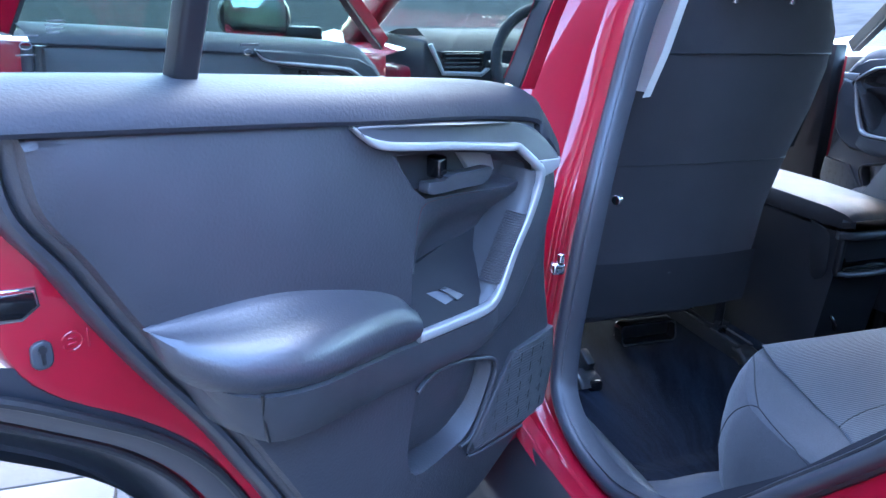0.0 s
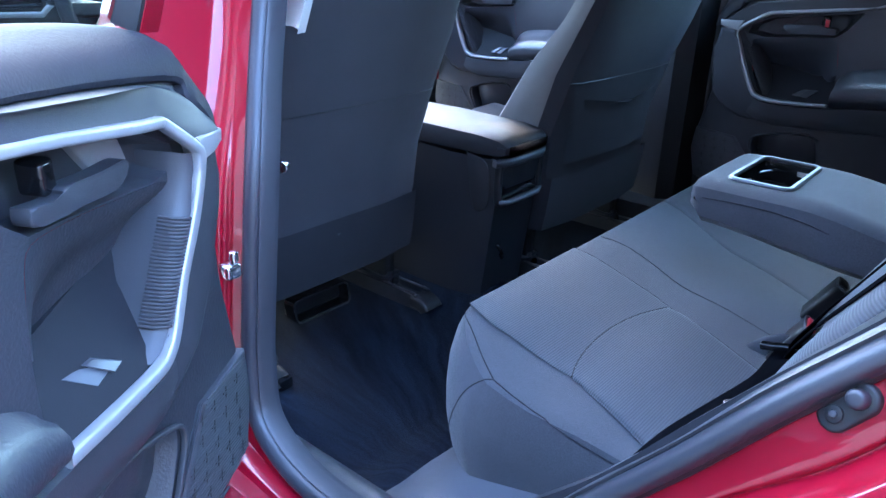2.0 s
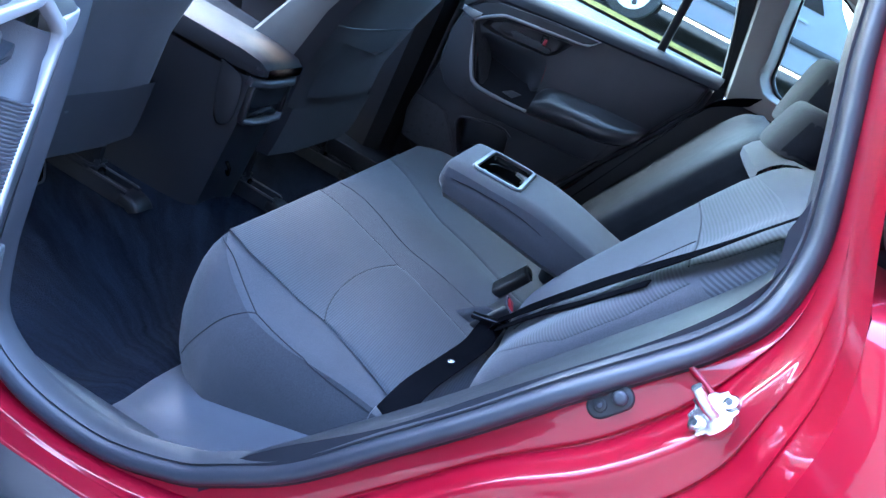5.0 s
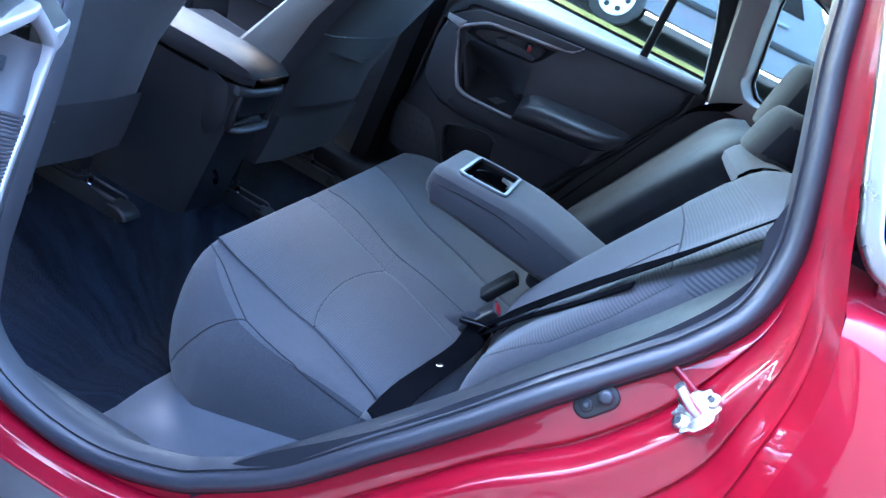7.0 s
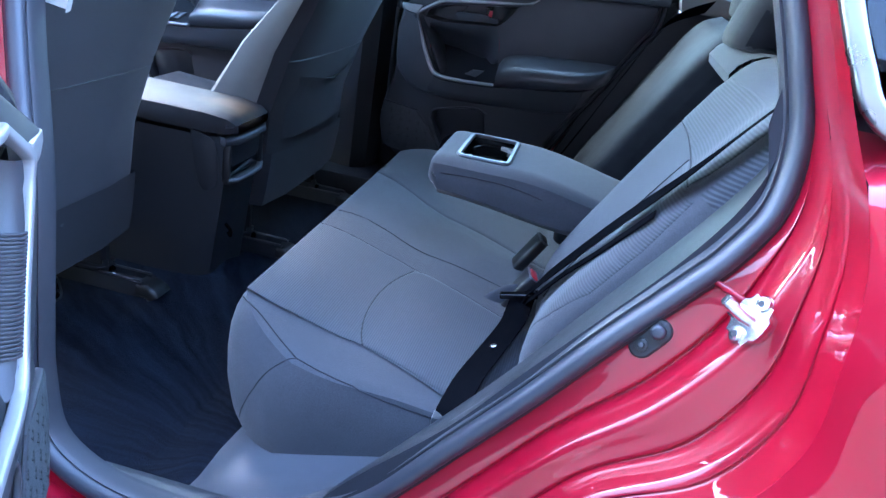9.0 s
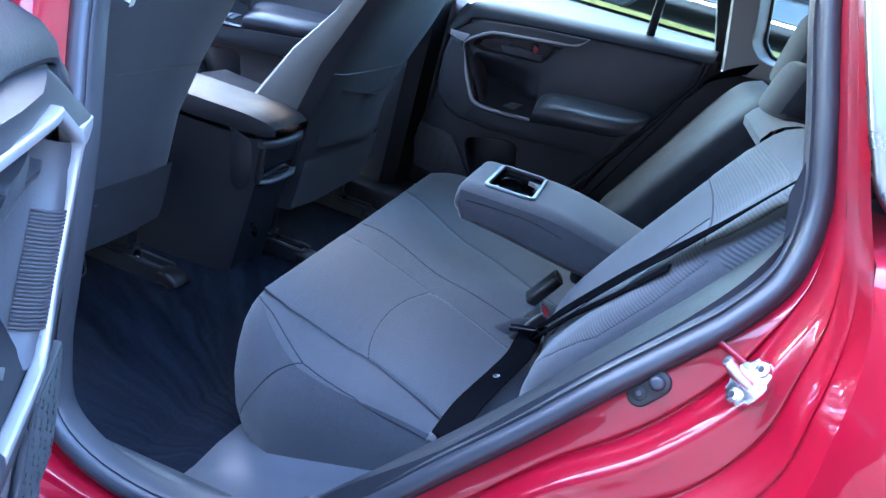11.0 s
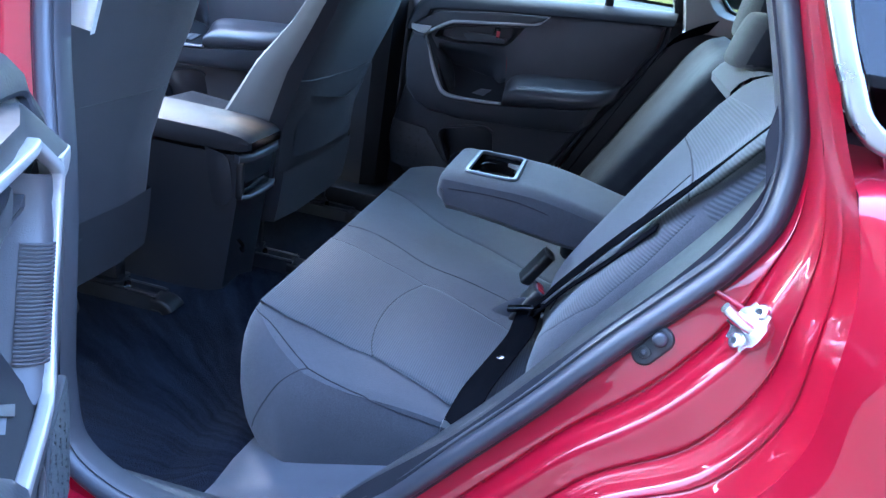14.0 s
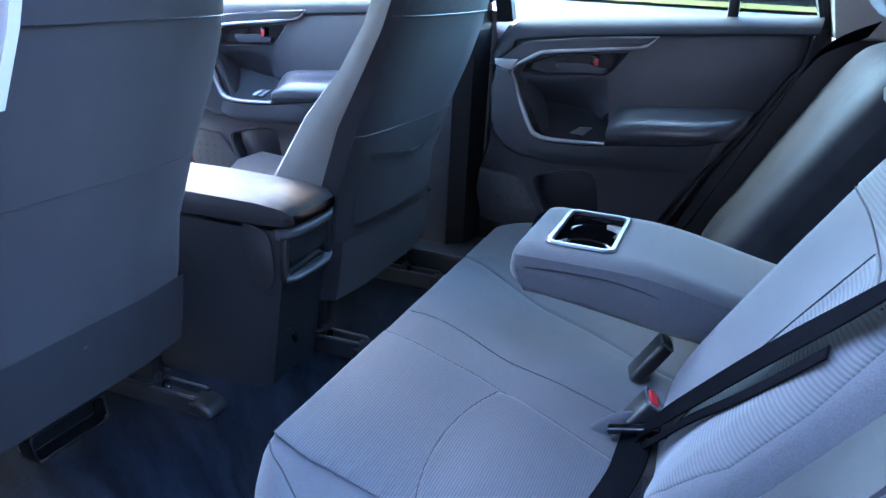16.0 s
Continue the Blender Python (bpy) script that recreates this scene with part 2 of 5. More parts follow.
def ribbed(name, dark, light, pitch, way):
    """Woven seat cloth with fine ribs that follow one another along an axis."""
    m, t, b = nodes_of(name)
    c = t.nodes.new("ShaderNodeTexCoord")
    w = t.nodes.new("ShaderNodeTexWave")
    w.bands_direction = way
    w.inputs["Scale"].default_value = 0.314 / pitch
    w.inputs["Distortion"].default_value = 0.25
    w.inputs["Detail"].default_value = 2.0
    w.inputs["Detail Scale"].default_value = 6.0
    t.links.new(c.outputs["Object"], w.inputs["Vector"])
    t.links.new(ramp(t, w.outputs["Fac"], [(0.25, dark), (0.8, light)]), b.inputs["Base Color"])
    b.inputs["Roughness"].default_value = 0.85
    b.inputs["Sheen Weight"].default_value = 0.25
    b.inputs["Specular IOR Level"].default_value = 0.2
    bump(t, b, w.outputs["Fac"], 0.45, 0.001)
    return m


RIB = ribbed("ribbed_seat_cloth", (0.043, 0.048, 0.057), (0.064, 0.069, 0.080), 0.0036, "X")
RIB_BACK = ribbed("ribbed_backrest_cloth", (0.040, 0.043, 0.050), (0.062, 0.066, 0.075), 0.0042, "Z")
RIB_SIDE = ribbed("ribbed_bolster_cloth", (0.038, 0.042, 0.049), (0.074, 0.078, 0.088), 0.0058, "Z")

# ---- mesh helpers ----
def link_mesh(name, verts, faces, material, smooth=True):
    me = bpy.data.meshes.new(name)
    me.from_pydata([tuple(v) for v in verts], [], faces)
    me.update()
    bm = bmesh.new()
    bm.from_mesh(me)
    bmesh.ops.recalc_face_normals(bm, faces=bm.faces)
    bm.to_mesh(me)
    bm.free()
    me.materials.append(material)
    for p in me.polygons:
        p.use_smooth = smooth
    if smooth:
        me.set_sharp_from_angle(angle=radians(38))
    return new(name, me)


def part(name, bm, material, parent, label=""):
    """Links a bmesh as one mesh object under a thing or a part."""
    me = bpy.data.meshes.new(name)
    bmesh.ops.recalc_face_normals(bm, faces=bm.faces)
    bm.to_mesh(me)
    bm.free()
    me.materials.append(material)
    for p in me.polygons:
        p.use_smooth = True
    me.set_sharp_from_angle(angle=radians(38))
    ob = new(name, me)
    ob.parent = parent
    return tagged(ob, label)


def thing(name, label, category, group="", kind="", m=None):
    ob = new(name)
    ob.empty_display_size = 0.1
    if m is not None:
        ob.matrix_world = m
    return tagged(ob, label, category, group, kind)


def spline(pts, n=6, closed=False):
    """Catmull-Rom through the points, n steps a span."""
    P = [Vector(p) for p in pts]
    k = len(P)
    out = []
    for i in range(k if closed else k - 1):
        a, b, c, d = (P[(i + j) % k] if closed else P[min(max(i + j, 0), k - 1)] for j in (-1, 0, 1, 2))
        for s in range(n):
            t = s / n
            out.append(0.5 * (2 * b + (c - a) * t + (2 * a - 5 * b + 4 * c - d) * t * t + (3 * b - a - 3 * c + d) * t ** 3))
    if not closed:
        out.append(P[-1])
    return out


def loft(rings, ring_closed=False, path_closed=False, caps=False):
    """A skin over rows of points of equal length."""
    bm = bmesh.new()
    V = [[bm.verts.new(p) for p in r] for r in rings]
    m = len(rings[0])
    for i in range(len(V) if path_closed else len(V) - 1):
        A, B = V[i], V[(i + 1) % len(V)]
        for j in range(m if ring_closed else m - 1):
            q = (A[j], A[(j + 1) % m], B[(j + 1) % m], B[j])
            if len(set(q)) == 4:
                bm.faces.new(q)
    if caps and ring_closed:
        bm.faces.new(V[0])
        bm.faces.new(list(reversed(V[-1])))
    return bm


def sweep(path, profile, up=(0, 0, 1), closed=False, caps=True, flat=None):
    """A closed profile (side, up) carried along a path; side is across the path and the given up."""
    P = [Vector(p) for p in path]
    n = len(P)
    rings = []
    for i, p in enumerate(P):
        a = P[(i - 1) % n] if closed or i else P[0]
        b = P[(i + 1) % n] if closed or i < n - 1 else P[-1]
        d = (b - a).normalized()
        u0 = Vector(up[i] if isinstance(up, list) else up)
        side = d.cross(u0)
        side = side.normalized() if side.length > 1e-6 else Vector((1, 0, 0))
        u = side.cross(d).normalized()
        prof = profile(i / max(1, n - 1)) if callable(profile) else profile
        rings.append([p + side * s + u * h for s, h in prof])
    return loft(rings, True, closed, caps and not closed)


def tube(path, r, n=10, closed=False, up=(0, 0, 1)):
    prof = [(r * math.cos(2 * math.pi * k / n), r * math.sin(2 * math.pi * k / n)) for k in range(n)]
    return sweep(path, prof, up, closed)


def rounded(w, h, r, n=4):
    """A rounded rectangle as (side, up) points, w by h, about its middle."""
    out = []
    for cx, cy, a in ((w / 2 - r, h / 2 - r, 0), (-w / 2 + r, h / 2 - r, 90), (-w / 2 + r, -h / 2 + r, 180), (w / 2 - r, -h / 2 + r, 270)):
        for k in range(n + 1):
            t = radians(a + 90 * k / n)
            out.append((cx + r * math.cos(t), cy + r * math.sin(t)))
    return out


def slab(outline, to, depth, edge=0.006, segs=3):
    """A plate: the outline (a, b) at depth 0 pushed to -depth; to(a, b, d) gives the place. The front edge is rounded."""
    bm = bmesh.new()
    front = [bm.verts.new(to(a, b, 0)) for a, b in outline]
    back = [bm.verts.new(to(a, b, -depth)) for a, b in outline]
    f = bm.faces.new(front)
    n = len(outline)
    for i in range(n):
        bm.faces.new((front[i], back[i], back[(i + 1) % n], front[(i + 1) % n]))
    bm.faces.new(list(reversed(back)))
    if edge:
        bmesh.ops.bevel(bm, geom=list(f.edges), offset=edge, segments=segs, affect="EDGES", profile=0.5, clamp_overlap=True)
    return bm


def box(x0, x1, y0, y1, z0, z1, edge=0.004, segs=2, m=None):
    bm = bmesh.new()
    bmesh.ops.create_cube(bm, size=1.0)
    for v in bm.verts:
        v.co = Vector(((x0 + x1) / 2 + v.co.x * (x1 - x0), (y0 + y1) / 2 + v.co.y * (y1 - y0), (z0 + z1) / 2 + v.co.z * (z1 - z0)))
    if edge:
        bmesh.ops.bevel(bm, geom=list(bm.edges), offset=edge, segments=segs, affect="EDGES", profile=0.5, clamp_overlap=True)
    if m is not None:
        bmesh.ops.transform(bm, matrix=m, verts=bm.verts)
    return bm


def disc(c, r, h, axis, n=24, edge=0.0):
    """A short cylinder with its base at c, along an axis."""
    bm = bmesh.new()
    bmesh.ops.create_cone(bm, cap_ends=True, segments=n, radius1=r, radius2=r, depth=h)
    if edge:
        bmesh.ops.bevel(bm, geom=[e for e in bm.edges if abs(e.verts[0].co.z - e.verts[1].co.z) < 1e-6 and e.verts[0].co.z > 0], offset=edge, segments=3, affect="EDGES", profile=0.5)
    q = Vector(axis).to_track_quat("Z", "Y").to_matrix().to_4x4()
    bmesh.ops.transform(bm, matrix=Matrix.Translation(Vector(c)) @ q @ Matrix.Translation((0, 0, h / 2)), verts=bm.verts)
    return bm


def ss(a, b, x):
    t = min(1.0, max(0.0, (x - a) / (b - a)))
    return t * t * (3 - 2 * t)


def lerp(a, b, t):
    return a + (b - a) * t

def inset(o, r):
    """The outline moved inwards by r."""
    n = len(o)
    area = sum(o[i][0] * o[(i + 1) % n][1] - o[(i + 1) % n][0] * o[i][1] for i in range(n))
    k = 1 if area > 0 else -1
    out = []
    for i in range(n):
        (x0, y0), (x1, y1) = o[i - 1], o[(i + 1) % n]
        d = math.hypot(x1 - x0, y1 - y0) or 1
        out.append((o[i][0] - k * (y1 - y0) / d * r, o[i][1] + k * (x1 - x0) / d * r))
    return out


def holed(o, holes, to, depth, edge=0.006):
    """A plate with openings: each hole is (outline, depth), sunk with its own walls. The outer edge is rounded."""
    bm = bmesh.new()
    loops = []
    rims = [(o, -depth), (o, -edge), (inset(o, edge * .3), -edge * .3), (inset(o, edge), 0)]
    prev = None
    for q, d in rims:
        vs = [bm.verts.new(to(a, b, d)) for a, b in q]
        if prev:
            for i in range(len(vs)):
                bm.faces.new((prev[i], prev[(i + 1) % len(vs)], vs[(i + 1) % len(vs)], vs[i]))
        prev = vs
    loops.append(prev)
    for h, dep in holes:
        vs = [bm.verts.new(to(a, b, 0)) for a, b in h]
        n = len(vs)
        if dep is None:
            for i in range(n):
                bm.edges.new((vs[i], vs[(i + 1) % n]))
            loops.append(vs)
            continue
        lip = [bm.verts.new(to(a, b, -.003)) for a, b in inset(h, .002)]
        bot = [bm.verts.new(to(a, b, -dep)) for a, b in inset(h, .003)]
        for i in range(n):
            bm.faces.new((vs[i], vs[(i + 1) % n], lip[(i + 1) % n], lip[i]))
            bm.faces.new((lip[i], lip[(i + 1) % n], bot[(i + 1) % n], bot[i]))
        bm.faces.new(bot)
        loops.append(vs)
    edges = []
    for vs in loops:
        for i in range(len(vs)):
            edges.append(bm.edges.get((vs[i], vs[(i + 1) % len(vs)])))
    bmesh.ops.triangle_fill(bm, use_beauty=True, use_dissolve=False, edges=edges)
    return bm


def dense(pts, n=6):
    """A closed outline with n points a side."""
    o = []
    for p, q in zip(pts, pts[1:] + pts[:1]):
        o += [(lerp(p[0], q[0], k / n), lerp(p[1], q[1], k / n)) for k in range(n)]
    return o


def hollow(outline2, to, f, wall):
    """A smooth hollow inside an outline: f(a, b) gives its depth, wall the share over which its sides fall."""
    n = len(outline2)
    cx, cy = sum(p[0] for p in outline2) / n, sum(p[1] for p in outline2) / n
    rg = []
    for k in range(15):
        s = 1.0 - .97 * (k / 14) ** 1.5
        r = []
        for a, b in outline2:
            p, q = lerp(cx, a, s), lerp(cy, b, s)
            r.append(Vector(to(p, q, -f(p, q) * ss(0, wall, 1 - s))))
        rg.append(r)
    return loft(rg + [[Vector(to(cx, cy, -f(cx, cy))) + (v - rg[-1][0]) * .001 for v in rg[-1]]], True)


def along(pts, n=5):
    return [(v.x, v.y) for v in spline([(a, b, 0) for a, b in pts], n)]


WIDTH = 1.855  # of the car
from mathutils.bvhtree import BVHTree

# ---- ground and surroundings ----
def rise(y):
    return 0.142 * max(0.0, y - 2.6)


def strip_mesh(x0, x1, y0, y1, lift, nx, ny):
    return loft([[(lerp(x0, x1, i / nx), lerp(y0, y1, j / ny), rise(lerp(y0, y1, j / ny)) + lift) for i in range(nx + 1)] for j in range(ny + 1)])


ground = part("ground", loft([[(x, y, rise(min(y, 12.0)) - 0.02) for x in (-600, -40, -8, 0, 8, 40, 600)] for y in (-600, -40, -6, 2.6, 12, 100, 600)]), ASPHALT, None)
tagged(ground, "grey asphalt ground and street rising gently", "ground", kind="structure")
verge = part("verge", strip_mesh(-7, 30, 9.12, 9.46, 0.03, 4, 6), GRASS, None)
tagged(verge, "yellow-green grass verge along the street", "grass", kind="stuff")
sidewalk = part("pavement", strip_mesh(-7, 30, 4.6, 8.95, 0.02, 4, 8), STREET, None)
tagged(sidewalk, "pale sunlit concrete street edge", "pavement", kind="structure")
driveway = part("driveway", box(-14.0, 5.0, -4.45, 2.5, -0.05, -0.004, 0), CONCRETE, None)
tagged(driveway, "pale paved driveway under the car", "driveway", kind="structure")
pave_mesh = None
for i in range(12):
    for j in range(4):
        x, y = -2.6 + 0.42 * i + 0.2 * (j % 2), -2.2 + 0.62 * j
        if pave_mesh is None:
            pave_mesh = part("paving_slab", box(-0.207, 0.207, -0.307, 0.307, -0.02, 0.012, 0.005), CONCRETE, driveway)
            pave_mesh.location = (x, y, 0)
        else:
            ob = new("paving_slab", pave_mesh.data)
            ob.parent, ob.location = driveway, (x, y, 0.0)

house = thing("house", "tall grey house wall with horizontal lap siding", "house")
for k in range(37):
    part("siding_board", sweep([(-9, -4.5, 0.2 + 0.16 * k), (9, -4.5, 0.2 + 0.16 * k)], [(0.0, 0.0), (0.045, 0.0), (0.004, 0.165), (0.0, 0.165)], (0, 0, 1)), SIDING, house)
part("wall", box(-9, 9, -4.8, -4.53, 0, 6.2, 0), PALE, house)
part("roof", slab([(-9.5, -0.6), (9.5, -0.6), (9.5, 2.6), (-9.5, 2.6)], lambda a, b, d: (a, -4.5 - b, 6.15 + 0.45 * b + d), 0.15, 0.01), BLACK, house)


stone = part("wall_stone", box(7.6, 8.2, -4.4, 4.0, -.02, 3.4, 0), CONCRETE, None)
tagged(stone, "rough grey stone wall behind the car", "wall", kind="structure")
rnd = random.Random(11)
for row in range(9):
    y = -4.4
    while y < 3.9:
        w = min(rnd.uniform(.45, .95), 3.99 - y)
        part("stone", box(7.6 - rnd.uniform(.05, .11), 7.62, y + .012, y + w - .012, .37 * row + .012, .37 * row + .358, .03, 1), STONE, stone)
        y += w


def parked_car(name, label, m, paint, length=5.2, pickup=True):
    root = thing(name, label, "car", "cars across the street")
    prof = [(0, .45), (0.05, .75), (1.2, 0.95), (1.75, 1.0), (2.3, 1.62), (3.5, 1.66), (4.0, 1.08), (length, 1.02), (length, .5), (4.6, .38), (.5, .38)]
    part("body", slab(spline([(a, b, 0) for a, b in prof], 3, True) and [(v.x, v.y) for v in spline([(a, b, 0) for a, b in prof], 3, True)], lambda a, b, d: (a - length / 2, d, b), 1.75, 0.08, 3), paint, root)
    part("window", slab([(2.05, 1.04), (2.42, 1.5), (3.0, 1.52), (3.0, 1.06)], lambda a, b, d: (a - length / 2, 0.012 + d, b), 0.03, 0.005), GLOSS, root)
    part("rear_window", slab([(3.08, 1.06), (3.08, 1.52), (3.45, 1.5), (3.78, 1.1)], lambda a, b, d: (a - length / 2, 0.012 + d, b), 0.03, 0.005), GLOSS, root)
    part("side_moulding", box(-1.5, 1.3, -0.0, 0.03, 0.62, 0.70, 0.008), BLACK, root)
    for hx in (0.55, -0.35):
        part("door_handle", box(hx - 0.08, hx + 0.08, 0.0, 0.045, 0.88, 0.92, 0.01), paint, root)
    for wx in (-1.6, 1.55):
        for wy in (0.02, -1.57):
            tyre = part("wheel", disc((wx, wy - 0.2, 0.36), 0.36, 0.22, (0, 1, 0), 32, 0.03), RUBBER, root)
            if wy > 0:
                rim = part("rim", disc((wx, wy + 0.012, 0.36), 0.235, 0.02, (0, 1, 0), 28, 0.01), WHITE, tyre)
                for k in range(6):
                    a = radians(60 * k)
                    part("rim_slot", disc((wx + 0.15 * math.cos(a), wy + 0.03, 0.36 + 0.15 * math.sin(a)), 0.035, 0.006, (0, 1, 0), 12), BLACK, tyre)
    root.matrix_world = m
    return root


parked_car("pickup_truck", "dark grey parked pickup truck with white wheels", pose(1.45, 9.55, rise(9.6) - 0.02, 0, 0, 180) , CAR_GREY)
parked_car("parked_suv", "dark blue parked car behind the pickup", pose(7.4, 9.9, rise(9.9) + 0.02, 0, 0, 180), CAR_GREY)

# ---- the car's body ----
car = thing("car", "glossy red compact suv with two side doors open", "car")
LOOP = [(-.06, .36, 1.30), (-.045, .30, 1.15), (-.03, .265, 1.03), (.018, .206, .866), (.028, .18, .70), (.034, .169, .613), (.06, .158, .533), (.142, .152, .487),
        (.26, .151, .477), (.363, .155, .505), (.417, .159, .537), (.488, .166, .592), (.561, .177, .676), (.628, .187, .755), (.688, .197, .831), (.747, .216, .895),
        (.784, .23, .937), (.815, .249, .99), (.82, .272, 1.055), (.804, .295, 1.121), (.77, .33, 1.22), (.72, .37, 1.36), (.6, .40, 1.46), (.3, .42, 1.49), (0, .41, 1.47)]
EDGE = [(-.14, .27, 1.30), (-.12, .20, 1.15), (-.10, .13, 1.03), (-.06, .09, .866), (-.05, .08, .70), (-.05, .07, .60), (-.04, .07, .50), (.10, .075, .475),
        (.26, .075, .47), (.40, .075, .475), (.48, .075, .50), (.56, .075, .55), (.64, .07, .64), (.70, .065, .715), (.79, .06, .77), (.835, .06, .85),
        (.838, .065, .93), (.835, .075, .995), (.822, .095, 1.05), (.803, .133, 1.106), (.763, .19, 1.22), (.712, .26, 1.36), (.63, .33, 1.50), (.3, .35, 1.54), (-.02, .34, 1.53)]
loop, edge = spline(LOOP, 6, True), spline(EDGE, 6, True)
mid = Vector((0.38, 0.25, 0.95))


def inward(i):
    """The way into the opening, in its own plane, at a point of the loop."""
    d = (loop[(i + 1) % len(loop)] - loop[i - 1]).normalized()
    n = d.cross(Vector((0, 1, 0))).normalized()
    return n if n.dot(mid - loop[i]) > 0 else -n


JAMB = [(0.0, 0.0), (0.05, 0.03), (0.18, 0.07), (0.30, 0.10), (0.345, 0.095), (0.365, 0.08), (0.385, 0.11), (0.405, 0.24), (0.44, 0.34), (0.50, 0.38), (0.64, 0.41), (0.76, 0.44), (0.79, 0.43), (0.81, 0.44), (0.83, 0.52), (0.86, 0.66), (0.91, 0.72), (0.945, 0.72), (0.965, 0.78), (0.985, 0.90), (1.0, 1.0)]
rings = []
for i, (a, b) in enumerate(zip(loop, edge)):
    flat = ss(.10, -.02, a.x)
    rings.append([Vector((lerp(a.x, b.x, s), lerp(a.y, b.y, lerp(u, .15 * s + .85 * ss(.70, 1.0, s), flat)), lerp(a.z, b.z, s))) for s, u in JAMB])
rings = [[v for v in spline(r, 4)] for r in rings]
jamb_bm = loft(rings, False, True)
jamb_bm.normal_update()
jamb_tree = BVHTree.FromBMesh(jamb_bm)
part("door_jamb", jamb_bm, PAINT, car, "glossy red painted door jamb and sill")
seal_prof = [(-0.003, 0.004), (-0.002, -0.005), (0.002, -0.011), (0.007, -0.0145), (0.012, -0.0145), (0.017, -0.011), (0.0205, -0.005), (0.022, 0.002), (0.022, 0.03), (-0.003, 0.03)]
part("weatherstrip", loft([[loop[i] + inward(i) * a + Vector((0, d, 0)) for a, d in seal_prof] for i in range(len(loop))], True, True), SEAL, car, "grey rubber door weatherstrip")
part("seal_lip", tube([loop[i] + Vector((0, -.004, 0)) for i in range(len(loop))], .0045, 8, True, (0, 1, 0)), BLACK, car)
inner_prof = [(0.020, 0.0), (0.0245, -0.002), (0.027, 0.004), (0.026, 0.022)]
part("opening_trim", loft([[loop[i] + inward(i) * a + Vector((0, d, 0)) for a, d in inner_prof] for i in range(len(loop))], False, True), TRIM, car, "dark grey trim round the door opening")

# rear quarter: skin behind the opening, down to the wheel arch
flank = spline([EDGE[k] for k in range(13, 19)], 6)
rows = []
for k, p in enumerate(flank):
    f = k / (len(flank) - 1)
    end = Vector((1.75, 0.03, lerp(0.80, 1.09, f)))
    r = []
    for s in (0, 0.012, 0.03, 0.07, 0.14, 0.25, 0.4, 0.6, 0.8, 1.0):
        q = p.lerp(end, s)
        q.y = p.y - 0.055 * (1 - math.exp(-s * 18)) * (0.6 + 0.4 * math.sin(math.pi * f)) + 0.03 * s
        r.append(q)
    rows.append(r)
rows.append([v + Vector((0, .012, .010)) for v in rows[-1]])
rows.append([v + Vector((0, .10, .022)) for v in rows[-1]])
part("rear_fender", loft(rows), PAINT, car, "glossy red rear fender")
arch = spline([(.56, .045, .48), (.60, .04, .58), (.64, .032, .67), (.68, .026, .72), (.72, .022, .748), (.78, .02, .762), (.95, .018, .775), (1.2, .015, .77), (1.35, .02, .68), (1.45, .03, .5)], 6)
part("wheel_arch_cladding", sweep(arch, [(0.0, 0.0), (0.02, 0.012), (0.03, -0.02), (0.022, -0.055), (-0.06, -0.06), (-0.06, 0.0)], (0, 0, 1)), BLACK, car, "black plastic wheel arch cladding")
sill = [(-.9, 0, 0), (.1, 0, 0), (.40, 0, 0.004), (.50, 0, .03), (.57, 0, .075)]
part("sill_cladding", loft([[Vector((x, y, z + dz)) for y, z in ((.09, .474), (.05, .466), (.015, .445), (.0, .41), (.0, .33), (.03, .26), (.2, .24))] for x, _, dz in spline(sill, 6)]), BLACK, car, "black plastic sill cladding")
part("sill_panel", loft([[Vector((x, y, z)) for y, z in ((.20, .49), (.15, .482), (.075, .474), (.07, .46))] for x in (-.95, -.5, -.12, -.05)]), PAINT, car)
# B-pillar front side and inner trims
bl = spline([EDGE[k] for k in (24, 0, 1, 2, 3, 4, 5, 6)], 5)
part("pillar_panel", loft([[p, p + Vector((-.012, -.012, 0)), p + Vector((-.06, -.006, 0)), p + Vector((-.075, .02, 0)), p + Vector((-.08, .12, 0))] for p in bl]), PAINT, car, "glossy red centre pillar")
part("pillar_trim_lower", loft([[Vector((x, y, z)) for x, y in ((-.01, y0), (-.05, y0 + .03), (-.12, y0 + .03), (-.14, y0 - .04))] for y0, z in ((.19, .40), (.20, .6), (.225, .8), (.275, 1.03))]), BLACK, car)
part("pillar_trim_upper", loft([[Vector((x + dx, y0 + dy, z)) for x, dy in ((.02, -.004), (.012, .016), (-.05, .045), (-.13, .03))] for dx, y0, z in ((.0, .294, 1.03), (.004, .318, 1.10), (-.004, .352, 1.2), (-.02, .40, 1.36), (-.04, .43, 1.5))]), CREAM, car, "cream upper pillar trim")
part("roof", loft([[Vector((x, y, 1.56 + 0.08 * math.sin(math.pi * (y - .34) / (WIDTH - .68)) - 0.05 * ((x - .2) / 1.6) ** 2)) for y in (.34, .5, .7, .93, 1.15, 1.35, WIDTH - .34)] for x in (-0.75, -.3, .2, .8, 1.4, 1.75)]), PAINT, car, "glossy red roof")
tail = part("tailgate", slab([(.2, .5), (WIDTH - .2, .5), (WIDTH - .2, 1.05), (WIDTH - .34, 1.55), (.34, 1.55), (.2, 1.05)], lambda a, b, d: (1.86 - .25 * max(0, b - 1) - d, a, b), 0.05, 0.01), PAINT, car)
